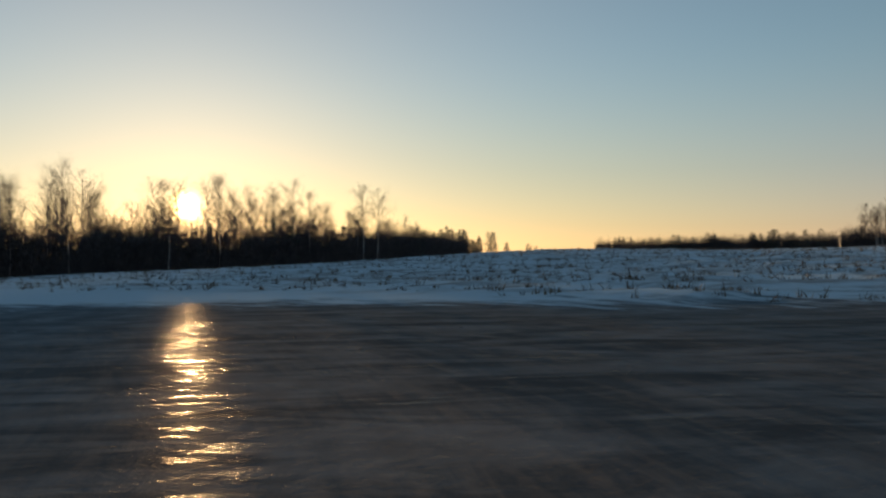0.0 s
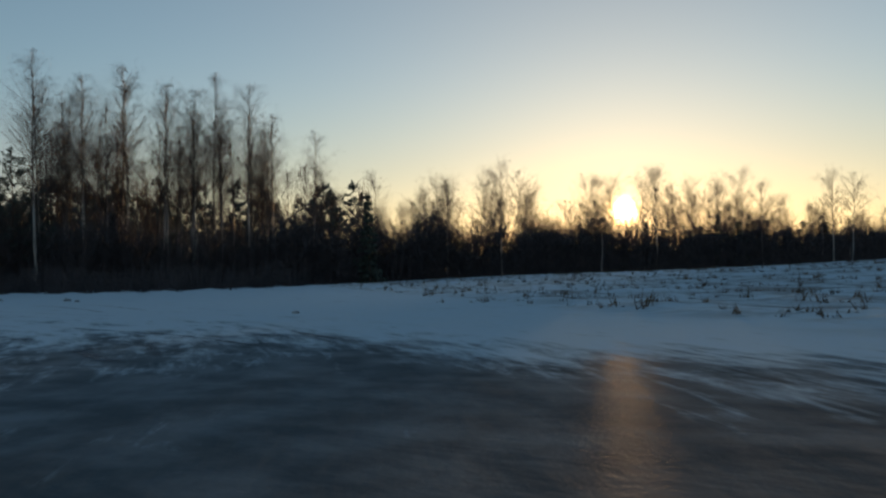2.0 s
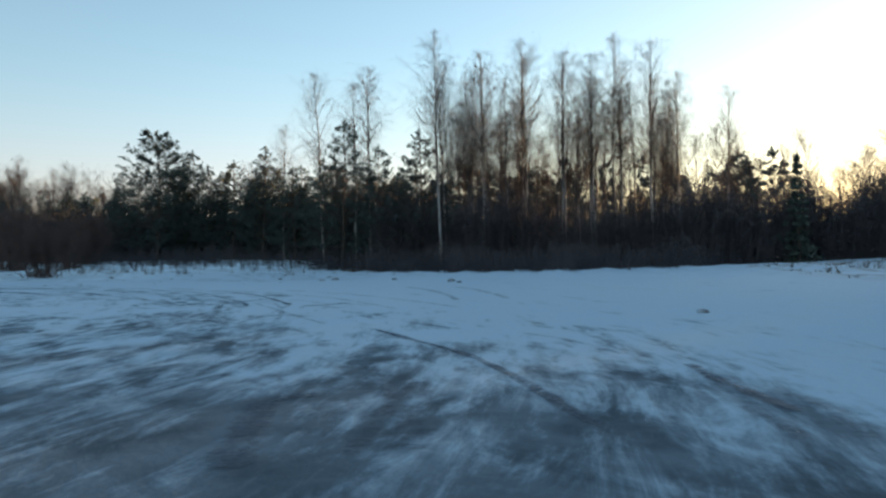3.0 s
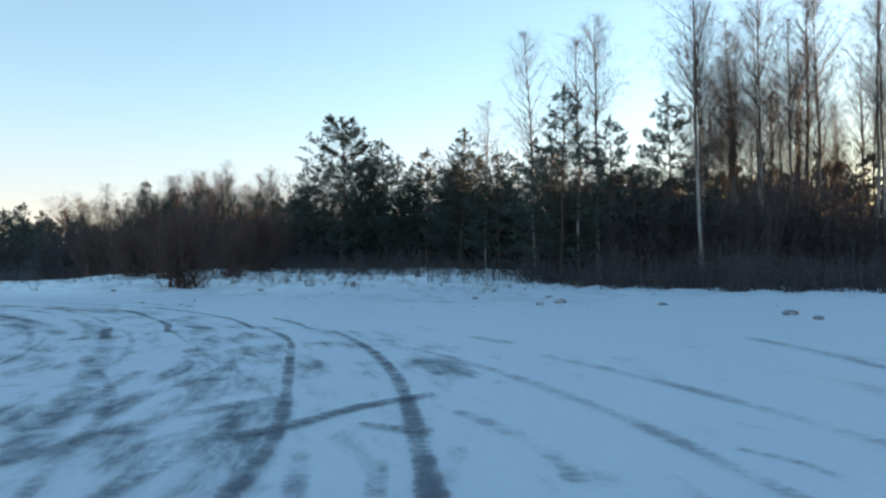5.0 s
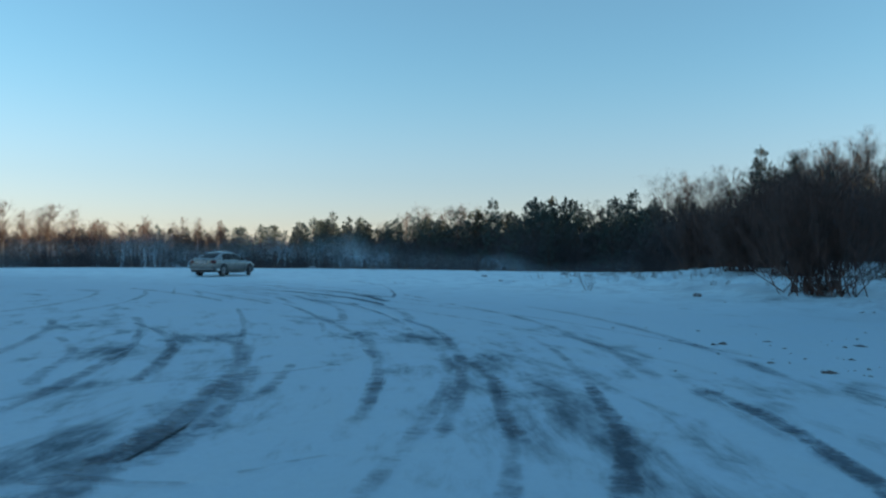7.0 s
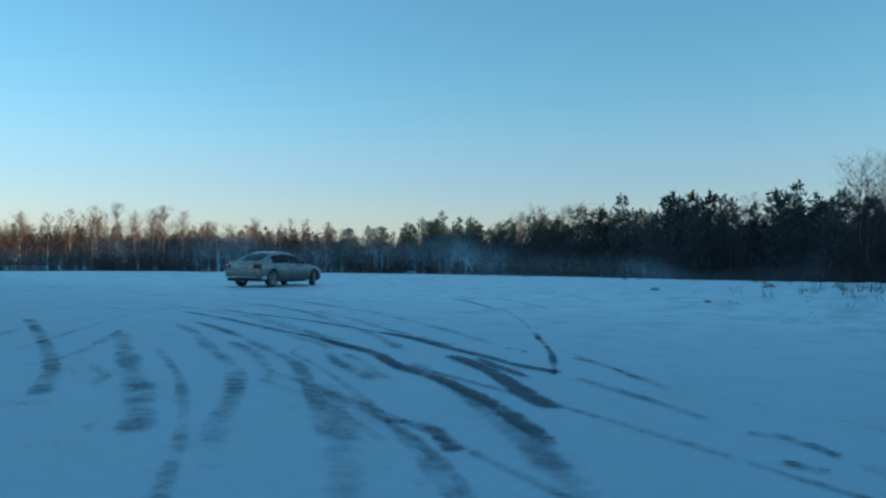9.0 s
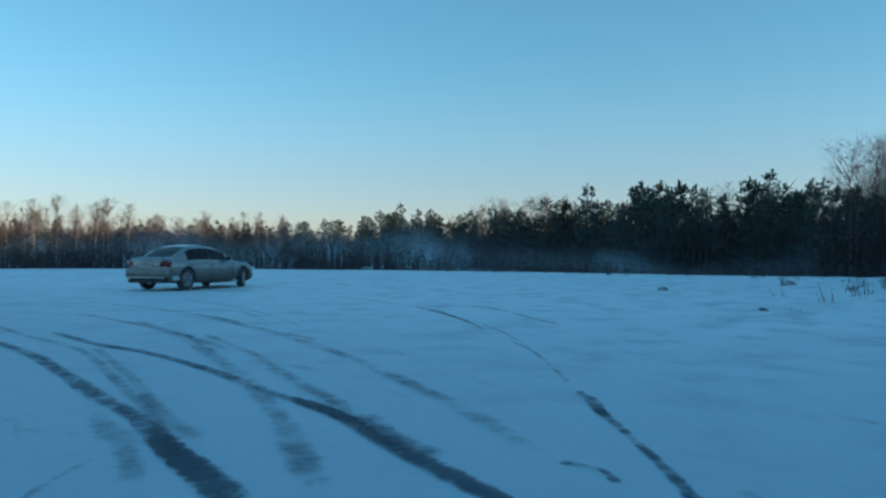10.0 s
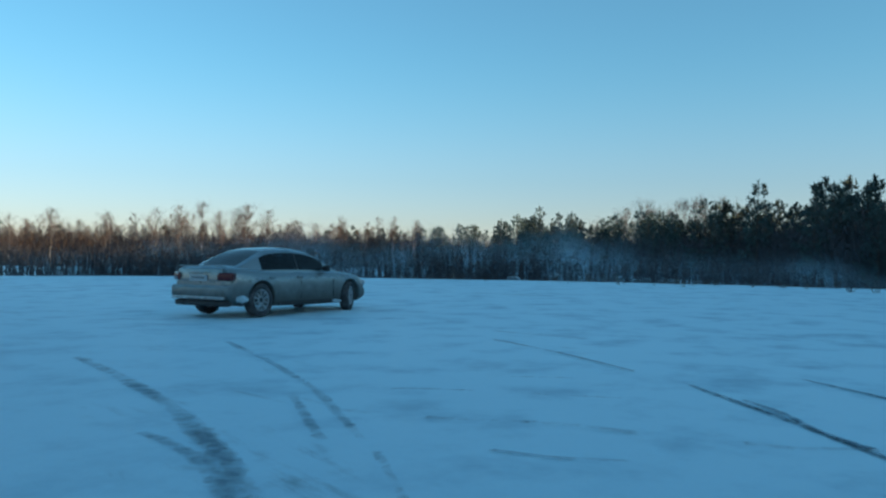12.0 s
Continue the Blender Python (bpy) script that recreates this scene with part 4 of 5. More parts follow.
# the tall birches
for x, y, h in ((-70.2, 52.6, 21.6), (-74.7, 64.5, 23.6), (-65.2, 68.5, 22.0), (-60.9, 69.1, 20.2), (-56.7, 73.8, 15.8),
                (-77.5, 49.1, 19.6), (-78.6, 48.0, 18.2), (-83.0, 46.2, 19.4), (-72.6, 54.4, 20.5), (-71.5, 58.0, 21.0),
                (-69.5, 61.5, 20.0), (-67.0, 63.5, 20.5), (-63.5, 68.0, 19.5), (-59.5, 71.2, 17.5)):
    back = 1.08 if y > 58 else 1.0
    BIRCH.plant(-10 + (x + 10) * back, 20 + (y - 20) * back, h * back, x * 37 % 360)
stand(BIRCH, [(-77, 57), (-71, 66), (-63, 76)], 14, 50, 16, 22, 1, 13, 19)
stand(FAR_PINE, [(-104, 56), (-86, 68), (-70, 88)], 25, 40, 8, 11, 19)
# pines beside them
for x, y, h, wide in ((-99.5, 32.7, 14.5, 1.6), (-98.6, 36.8, 12.6, 1.25), (-93.6, 39.8, 11.0, 1.45), (-89.0, 41.7, 11.8, 1.3), (-78.5, 46.6, 13.9, 1.25),
                      (-75.8, 49.2, 11.8, 1.2), (-74.0, 52.8, 13.2, 1.2), (-104.0, 30.0, 10.5, 1.3), (-101.5, 35.5, 11.3, 1.3), (-96.2, 38.0, 10.6, 1.4),
                      (-91.4, 42.0, 10.2, 1.35), (-85.5, 44.0, 9.8, 1.4), (-81.5, 46.0, 10.4, 1.3)):
    (BROAD_PINE if wide > 1.5 else PINE).plant(x, y, h, y * 53 % 360, wide=1 + (wide - 1) * 0.5)
BIRCH.plant(-88.3, 43.7, 14.6, 20)
stand(PINE, [(-110, 27), (-97, 38), (-84, 46), (-76, 52)], 22, 36, 7.5, 10.8, 2)
stand(SPRUCE, [(-108, 28), (-84, 46), (-70, 56)], 20, 26, 5, 9, 3)
stand(SPRUCE, [(-118, 24), (-103, 34), (-84, 47)], 10, 28, 5, 8, 18)
stand(FAR_BIRCH, [(-108, 30), (-84, 48), (-68, 62)], 25, 36, 8, 12, 4)
# woods that run north-east, thinning and lower with distance
for x, y, h in ((-67.9, 137.2, 20.0), (-66.0, 139.0, 18.5), (-61.5, 135.8, 15.5), (-38.7, 132.8, 16.0), (-41.0, 134.5, 15.4), (-39.6, 136.0, 15.6),
                (-47.5, 194.5, 16.8), (-52.0, 139.0, 16.2), (-50.0, 138.0, 16.0), (-48.6, 140.0, 16.2), (-15.5, 150.0, 14.5), (-13.0, 152.0, 14.0)):
    FAR_BIRCH.plant(x, y, h, x * 61 % 360)
SPRUCE.plant(-55.3, 81.4, 9.8, 0)
NE = [(-57, 76), (-53, 95), (-44, 118), (-27, 150), (-8, 205), (10, 300)]
stand(FAR_BIRCH, NE[:4], 30, 62, 9.5, 14.5, 5, gap=18.4)
stand(SPRUCE, NE[:5], 26, 14, 6, 9.0, 6, gap=18.4)
stand(BACK_PINE, NE[:5], 26, 20, 6, 9.5, 72, gap=18.4, joined="pine_woods", label="dark pines among the bare north-eastern trees")
stand(FAR_BIRCH, NE[3:5], 26, 30, 12, 18, 7, 8, 11)
stand(FAR_BIRCH, NE[3:], 14, 46, 9, 12.5, 8, 6.5, 9.5)
stand(BACK_PINE, NE[3:], 14, 22, 7, 9.5, 73, 5.5, 8, joined="pine_woods", label="dark low pines far along the field")
# inner woods to the north-west, mostly hidden, added to shade the field
stand(BACK_PINE, [(-170, 35), (-120, 48), (-84, 80), (-66, 110)], 60, 26, 9, 15, 9, joined="inner_woods", label="dark pine woods behind the forest edge")
# unseen tall pines, added to keep the low sun off the western pines
stand(BACK_PINE, [(-300, 100), (-210, 140), (-140, 185)], 45, 74, 23, 28, 39, joined="tall_woods", label="unseen tall woods added to shade the western pines")
# a grove of bare trees with some pines at the north-western corner
stand(BIRCH, [(-184, -5), (-178, 8), (-172, 27)], 22, 60, 15.5, 20.5, 64)
stand(PINE, [(-118, 8), (-110, 20), (-106, 28)], 10, 6, 8.0, 10.4, 65)
thicket([(-120, 2), (-109, 16), (-102, 28)], 10, 120, 5.5, 8.5, 1.5, 66)
# west: a grove of bare trees, then pines
stand(FAR_BIRCH, [(-172, 4), (-165, 18), (-150, 32)], 20, 30, 13, 17.5, 10)
stand(MID_PINE, [(-150, -30), (-140, -6), (-118, 22)], 34, 54, 7.2, 9.9, 11, 8.4, 11.2)
stand(FAR_BIRCH, [(-129, -2), (-126, 3), (-123, 8)], 7, 11, 10.0, 12.4, 74)
FAR_BIRCH.plant(-157.8, -17.0, 11.6, 10, "slim birch with a white trunk before dark pines")
for x, y, h in ((-162, -15, 12.5), (-170, -14, 14), (-207, -16, 16), (-196, -18, 14.5), (-185, -20, 14)):
    FAR_PINE.plant(x, y, h, x % 360)
stand(FAR_PINE, [(-225, -160), (-205, -95), (-170, -40), (-152, -25)], 40, 145, 9.5, 14.5, 12, 10, 13)
stand(FAR_BIRCH, [(-250, -130), (-215, -70)], 20, 14, 15, 17, 13)
stand(FAR_PINE, [(-238, -180), (-222, -150), (-203, -105)], 24, 34, 10.5, 14, 34)
stand(BACK_PINE, [(-160, -36), (-152, -8), (-130, 26)], 24, 50, 8.0, 10.5, 62, joined="inner_woods", label="dark pine woods behind the forest edge")
stand(BACK_PINE, [(-240, -150), (-222, -98), (-186, -42), (-168, -30)], 30, 90, 10.5, 13.0, 63, joined="inner_woods", label="dark pine woods behind the far forest edge")
# south-west: birches that still catch the sun
SW = [(-40, -262), (-120, -240), (-190, -195), (-222, -165)]
stand(DIM_BIRCH, SW, 28, 170, 10, 15.5, 14, joined="birch_woods", label="bare birch woods whose tops catch the last sun")
stand(BACK_PINE, [(-40, -276), (-125, -254), (-200, -206), (-232, -175)], 34, 84, 10, 13.5, 15, joined="pine_woods", label="dark pines among the far birches")
for x, y, h in ((-159.2, -203.5, 15.8), (-163.6, -198.0, 16.8), (-164.4, -201.5, 14.6), (-170.0, -198.5, 18.0), (-173.0, -193.5, 15.4), (-173.8, -196.0, 14.4), (-178.5, -193.5, 16.8),
                (-180.0, -190.0, 17.6), (-180.6, -193.5, 15.0), (-184.5, -188.0, 16.2), (-147.0, -207.0, 14.5), (-135.0, -213.0, 15.0), (-126.0, -216.0, 13.0),
                (-192.0, -184.0, 13.4), (-196.0, -181.0, 13.0), (-200.0, -178.0, 12.6)):
    PALE_BIRCH.plant(x, y, h, x * 31 % 360)
# far woods to the north-east: a low line of bushes, then a taller clump
FAR_LOW, FAR_HIGH = [(182, 366), (138, 386), (88, 404)], [(262, 322), (228, 345), (194, 362)]
stand(DIM_BIRCH, FAR_HIGH, 26, 54, 16, 21, 16, joined="far_birch_woods", label="bare woods far across the snowy field")
stand(FAR_PINE, FAR_LOW, 22, 30, 8, 11, 17, 6.5, 9, joined="far_pine_woods", label="dark conifers far across the snowy field")
FAR_PINE.plant(194, 360, 9.0, 40)

thicket([(-122, 22), (-107, 34), (-88, 48)], 14, 120, 6, 9, 1.5, 20, low=0.2)
thicket([(-86, 45), (-71, 52), (-58, 73)], 16, 150, 6.6, 9.6, 1.6, 21)
thicket(NE[:4], 16, 112, 7.8, 10.4, 2.2, 22)
thicket(NE[3:], 14, 62, 7, 9.5, 3.0, 23)
stand(BACK_PINE, [(10, 300), (26, 430)], 8, 14, 6, 8.5, 20, 7, 9, joined="pine_woods", label="dark low pines at the end of the woods")
stand(FAR_PINE, [(2, 285), (16, 345), (29, 365)], 12, 15, 9.5, 12.5, 36, 8.5, 11)
stand(FAR_PINE, [(30, 366), (48, 374)], 10, 7, 6.5, 8, 37, 4, 5.5)
thicket([(-228, -165), (-205, -95), (-170, -40), (-150, -26), (-140, -4), (-116, 20)], 22, 46, 7, 10, 3.0, 24)
thicket([(-60, -258), (-120, -236), (-190, -192), (-228, -165)], 24, 80, 10, 14, 3.2, 25, low=0.02, material=M_TWIG)
thicket(FAR_LOW, 16, 80, 6.5, 10, 3.4, 26, label="low bare bushes far across the field")
thicket(FAR_HIGH, 16, 70, 9, 13, 4.0, 61, label="bare woods far across the field")
# a dark thicket added to stand for the shade at the birches' foot
thicket([(-60, -254), (-120, -232), (-190, -188), (-228, -161)], 10, 120, 3.6, 6.8, 3.4, 38, low=0.0, label="dark low undergrowth added as shade under the far birches")
thicket([(-250, -182), (-230, -106), (-194, -46), (-174, -28), (-160, 0), (-142, 30)], 14, 40, 8.0, 10.5, 6.0, 68, label="dense dark wood behind the western forest edge")
thicket([(-60, -284), (-128, -262), (-204, -214), (-246, -182)], 14, 40, 9.5, 12.5, 6.0, 69, label="dense dark wood behind the far birches")
# brushwood on the rim of the field in the west
thicket([(-30, -62), (-66, -58), (-92, -46), (-108, -33), (-120, -18)], 16, 60, 2.4, 4.2, 1.6, 28, "brushwood", label="dark brushwood beyond the snow edge")
thicket([(-120, -18), (-118, -4), (-108, 10), (-100, 20)], 16, 70, 1.0, 2.6, 1.6, 27, "brushwood", label="low dark brushwood and dead stalks along the snow edge")
thicket([(-92, 20), (-82, 31), (-72, 43), (-62, 58)], 7, 58, 0.7, 2.7, 0.9, 29, "brushwood", 0.25, label="thin bare saplings and stalks on the snow bank")
thicket([(-74, 43), (-63, 46), (-56, 51), (-53, 62), (-57, 80)], 13, 95, 1.0, 3.2, 1.3, 67, "brushwood", 0.05, label="low dark brushwood before the birches")
WILLOW.plant(-75.0, 20.9, 3.8, 0, wide=1.15)
for x, y, h in ((-84.5, 23.5, 3.6), (-90, 25, 4.2), (-97, 26, 4.6), (-86.0, 19.0, 4.8), (-92.0, 17.0, 4.6), (-98.0, 14.0, 4.3), (-88.5, 16.0, 3.2), (-105.0, 10.0, 4.4)):
    WILLOW.plant(x, y, h, x * 91 % 360, "bare reddish willow bush behind the snow rim")
r = rng(31)
for _ in range(60):
    u = r.rand()
    x, y = -74 - 20 * u + r.normal(0, 2.5), 30 + 8 * (1 - u) - 14 * u + r.normal(0, 2.5)
    SHRUB.plant(x, y, r.uniform(0.5, 1.7), r.uniform(0, 360))
for x, y, h in ((-75.0, 12.7, 0.9), (-84, 12, 0.8), (-78, 27, 1.6), (-70, 30, 1.2), (-93, 7, 1.2), (-96, 3, 1.0), (-109, -14, 1.6), (-104, -8, 1.3)):
    SHRUB.plant(x, y, h, x * 7 % 360)


# ---------------------------------------------------------------- weeds on the rough field
def weeds():
    r = rng(41)
    s = Soup()
    n = 11000
    x = r.uniform(-60, 70, n)
    y = r.uniform(10, 120, n) ** 1.0
    keep = (rough_field(x, y) > 0.5) & (lumps(x, y, 0.35, 7.0) + r.normal(0, 0.35, n) > 0.0)
    x, y = x[keep], y[keep]
    n = len(x)
    a = np.column_stack([x, y, height(x, y) - 0.03])
    hh = r.gamma(3.0, 0.075, n) + 0.07
    j = np.repeat(np.arange(n), 9)
    g = unit(r.normal(0, 0.38, (len(j), 3)) + np.array([0, 0, 1.0]))
    base = a[j] + np.column_stack([r.normal(0, 0.09, (len(j), 2)), np.zeros(len(j))])
    side = unit(np.cross(g, r.normal(0, 1, (len(j), 3))))
    s.blades(base, g, side, hh[j] * r.uniform(0.4, 1.2, len(j)), r.uniform(0.010, 0.034, len(j)))
    tagged(new("dry_weeds", s.mesh("dry_weeds", M_STRAW)), "dry brown weeds and stalks poking out of snow", "grass", kind="stuff")
    # the snow rim in the west
    s = Soup()
    n = 1500
    u = r.rand(n)
    x = np.where(u < 0.5, r.uniform(-112, -66, n), r.uniform(-100, -60, n))
    y = r.uniform(-35, 46, n)
    rim = np.hypot(x + 36, y + 4)
    keep = (rim > 46) & (rim < 78) & (x < -58) & ((y > 5) | (rim > 68))
    x, y = x[keep], y[keep]
    n = len(x)
    a = np.column_stack([x, y, height(x, y) - 0.03])
    j = np.repeat(np.arange(n), 8)
    g = unit(r.normal(0, 0.35, (len(j), 3)) + np.array([0, 0, 1.0]))
    base = a[j] + np.column_stack([r.normal(0, 0.1, (len(j), 2)), np.zeros(len(j))])
    side = unit(np.cross(g, r.normal(0, 1, (len(j), 3))))
    s.blades(base, g, side, (r.gamma(3.0, 0.12, n) + 0.1)[j] * r.uniform(0.4, 1.2, len(j)), r.uniform(0.006, 0.02, len(j)))
    tagged(new("dry_grass", s.mesh("dry_grass", M_STRAW)), "thin dry grass on the pushed-up snow rim", "grass", kind="stuff")


weeds()


# ---------------------------------------------------------------- powder whirled up by the drifting car
def make_powder():
    """Fine snow in the air: thin, cloudy, fading upwards and towards its ends."""
    k = Mat("powder_snow")
    p, s = k.pos(), k.xyz(k.uv())
    puff = k.noise(k.vmul(p, (1.0, 1.0, 1.5)), 0.13, 5, 0.52, 0.7)
    top = k.math("ADD", s[1], k.math("MULTIPLY", k.math("SUBTRACT", 0.5, k.noise(p, 0.11, 3, 0.5)), 1.1))
    body = k.math("MULTIPLY", k.ramp(puff, 0.20, 0.80), k.ramp(top, 0.85, 0.02))
    rims = k.math("MULTIPLY", k.math("MULTIPLY", k.ramp(s[0], 0.0, 0.2), k.ramp(s[0], 1.0, 0.8)), k.ramp(s[1], 1.0, 0.7))
    far = k.t.nodes.new("ShaderNodeBsdfTranslucent")
    near = k.t.nodes.new("ShaderNodeBsdfDiffuse")
    clear = k.t.nodes.new("ShaderNodeBsdfTransparent")
    lit, both = k.t.nodes.new("ShaderNodeMixShader"), k.t.nodes.new("ShaderNodeMixShader")
    for n in (far, near):
        n.inputs["Color"].default_value = (0.58, 0.74, 0.86, 1)
    k.link(near.outputs[0], lit.inputs[1])
    k.link(far.outputs[0], lit.inputs[2])
    k.link(k.math("MULTIPLY", k.math("MULTIPLY", body, rims), 0.42), both.inputs[0])
    k.link(clear.outputs[0], both.inputs[1])
    k.link(lit.outputs[0], both.inputs[2])
    k.link(both.outputs[0], k.out.inputs["Surface"])
    return k.m


M_POWDER = make_powder()


def drift(seed, a, b, tall):
    """One wavering swathe of powder snow from a to b."""
    r = rng(seed)
    n, m = 40, 7
    u = np.linspace(0, 1, n)
    a, b = np.array(a, float), np.array(b, float)
    side = unit(np.array([-(b - a)[1], (b - a)[0]]))
    wave = 2.2 * np.sin(u * 9 + r.uniform(0, 6)) + 1.2 * np.sin(u * 21 + r.uniform(0, 6))
    foot = a + np.outer(u, b - a) + np.outer(wave, side)
    v = []
    for k in range(m):
        f = k / (m - 1)
        q = foot + np.outer(f * 1.4 * np.sin(u * 13 + seed + 3 * f), side)
        v.append(np.column_stack([q, height(q[:, 0], q[:, 1]) + 0.03 + f * tall * (0.8 + 0.2 * np.sin(u * 17 + seed))]))
    i = np.arange(n * m).reshape(m, n)
    f = np.stack([i[:-1, :-1], i[:-1, 1:], i[1:, 1:], i[1:, :-1]], -1).reshape(-1, 4)
    me = mesh_from("blown_snow", np.concatenate(v), f, M_POWDER, True)
    idx = np.empty(len(me.loops), int)
    me.loops.foreach_get("vertex_index", idx)
    me.uv_layers.new(name="UVMap").data.foreach_set("uv", np.stack([(idx % n) / (n - 1), (idx // n) / (m - 1)], 1).ravel())
    tagged(new("blown_snow", me), "thin cloud of powder snow drifting over the field", "blown snow", kind="stuff")


for k, (a, b, tall) in enumerate((((-98, -80), (-142, -28), 8.0), ((-92, -74), (-132, -34), 7.5), ((-112, -58), (-140, -16), 7.0),
                                  ((-84, -86), (-122, -42), 5.0), ((-118, -44), (-140, 2), 5.5), ((-90, -106), (-140, -50), 6.5))):
    drift(71 + k, a, b, tall)


# ---------------------------------------------------------------- clods of pushed snow
def clod(x, y, size, seed, flat=0.5, label="dirty frozen snow clod lying on the field"):
    bm = bmesh.new()
    bmesh.ops.create_icosphere(bm, subdivisions=2, radius=size)
    for v in bm.verts:
        v.co *= 1 + 0.35 * noise.noise(v.co * (2.2 / size) + Vector((seed * 7.3, 0, 0)))
        v.co.z *= flat
    me = bpy.data.meshes.new("snow_clod")
    bm.to_mesh(me)
    bm.free()
    me.materials.append(M_CLOD)
    me.polygons.foreach_set("use_smooth", [True] * len(me.polygons))
    ob = new("snow_clod", me)
    ob.matrix_world = pose(x, y, hgt(x, y) + size * flat * 0.35, 0, 0, seed * 47)
    tagged(ob, label, "snow clod", "snow clods")


for k, (x, y, s) in enumerate(((-53.0, 36.2, 0.24), (-51.6, 34.9, 0.16), (-55.8, 36.9, 0.2), (-50.2, 38.8, 0.18), (-44.5, 39.4, 0.2), (-42.8, 38.9, 0.14),
                               (-57.5, 34.2, 0.14), (-21.2, 32.5, 0.12), (-95.5, 3.4, 0.3), (-88.6, 0.8, 0.18), (-92.0, 6.2, 0.25), (-104.0, -26.5, 0.4),
                               (-66.2, 29.0, 0.14), (-70.0, 25.4, 0.16), (-73.5, 17.2, 0.15), (-80.5, 6.0, 0.12))):
    clod(x, y, s, k)


r = rng(51)
for k in range(11):
    a, d = r.uniform(1.75, 2.95), r.uniform(45.5, 58)
    clod(RING[0] + d * math.cos(a), RING[1] + d * math.sin(a), r.gamma(4.0, 0.022) + 0.05, 30 + k, r.uniform(0.4, 0.65), "snow-capped frozen clod on the pushed-up rim")


def crumbs():
    """Scattered small lumps of dark frozen turf, too many to count."""
    s = Soup()
    base = np.array([(1, 0, 0), (0.3, 0.95, 0), (-0.8, 0.6, 0), (-0.8, -0.6, 0), (0.3, -0.95, 0), (0.1, 0.1, 0.7)], float)
    tri = np.array([(0, 1, 5), (1, 2, 5), (2, 3, 5), (3, 4, 5), (4, 0, 5)])
    for cx, cy, spread, n in ((-58.2, 22.2, 1.6, 34), (-56.2, 22.9, 1.2, 22), (-60.5, 21.6, 1.5, 12), (-66, 26, 3.5, 22), (-60, 34, 4.0, 24), (-54, 38, 3.5, 24), (-73, 20, 3.5, 20), (-82, 13, 4.0, 20), (-1.5, 10.5, 1.6, 9)):
        for _ in range(n):
            x, y = cx + r.normal(0, spread), cy + r.normal(0, spread)
            q = base * r.uniform(0.6, 1.4, (6, 1)) * (r.gamma(3.0, 0.009) + 0.012) * np.array([1.3, 0.8, 0.55])
            a = r.uniform(0, 6.28)
            q = np.column_stack([q[:, 0] * math.cos(a) - q[:, 1] * math.sin(a), q[:, 0] * math.sin(a) + q[:, 1] * math.cos(a), q[:, 2]])
            s.add(q + np.array([x, y, hgt(x, y) - 0.004]), tri)
    tagged(new("turf_crumbs", s.mesh("turf_crumbs", M_TURF)), "small dark crumbs of frozen turf on the snow", "crumbs", kind="stuff")


M_TURF = make_plain("frozen_turf", (0.035, 0.032, 0.030), (0.11, 0.10, 0.095), 0.85, 6.0, 0.01)
crumbs()


# ---------------------------------------------------------------- the silver saloon car
def make_paint():
    k = Mat("silver_paint")
    o = k.obj()
    z = k.xyz(o)[2]
    n = k.noise(o, 3.0, 5, 0.65)
    grime = k.math("MULTIPLY", k.ramp(k.math("ADD", z, k.math("MULTIPLY", n, 0.6)), 1.16, 0.58), 0.9)
    # upward faces painted paler: thin snow dust and the sky they reflect
    up = k.t.nodes.new("ShaderNodeNewGeometry").outputs["Normal"]
    dusted = k.math("MULTIPLY", k.ramp(k.xyz(up)[2], 0.45, 0.9), k.ramp(n, 0.3, 0.6, 0.35, 0.85))
    paint = k.mix(grime, (0.235, 0.262, 0.270), (0.062, 0.064, 0.058))
    k.set(Base_Color=k.mix(dusted, paint, (0.40, 0.48, 0.53)), Metallic=k.mixf(grime, 0.65, 0.1), Roughness=k.mixf(grime, 0.26, 0.72))
    return k.m


M_PAINT = make_paint()
M_RUBBER = make_plain("tyre_rubber", (0.018, 0.018, 0.019), (0.09, 0.09, 0.095), 0.85, 7.0, 0.01)
M_RIM = make_plain("alloy_rim", (0.20, 0.21, 0.22), (0.46, 0.49, 0.51), 0.45, 9.0, metal=0.5)
M_DARK = make_plain("black_plastic", (0.015, 0.015, 0.016), (0.04, 0.04, 0.042), 0.6, 9.0)
M_CHROME = make_plain("chrome", (0.60, 0.60, 0.60), (0.72, 0.72, 0.72), 0.18, 9.0, metal=1.0)
M_PLATE = make_plain("plate_white", (0.34, 0.36, 0.38), (0.50, 0.52, 0.54), 0.5, 9.0)
M_MARK = make_plain("plate_marks", (0.07, 0.07, 0.075), (0.12, 0.12, 0.12), 0.6, 9.0)
M_CRUST = make_plain("packed_snow", (0.30, 0.37, 0.41), (0.50, 0.60, 0.66), 0.8, 6.0, 0.02)
M_SEAT = make_plain("dark_seat", (0.02, 0.02, 0.02), (0.05, 0.048, 0.045), 0.8, 9.0)
kk = Mat("tinted_glass")
kk.set(Base_Color=(0.022, 0.027, 0.031, 1), Roughness=0.04, IOR=1.33, Transmission_Weight=1.0)
M_TINT = kk.m
kk = Mat("tail_lamp")
kk.set(Base_Color=(0.075, 0.007, 0.010, 1), Roughness=0.2)
M_TAIL = kk.m
kk = Mat("head_lamp")
kk.set(Base_Color=(0.62, 0.64, 0.66, 1), Roughness=0.08, Metallic=0.5)
M_HEAD = kk.m


def curve(y, *pts):
    xs, ys = zip(*pts)
    return float(np.interp(y, xs, ys))


AXLES, WHEEL_R, ARCH = (1.59, -1.53), 0.355, 0.405


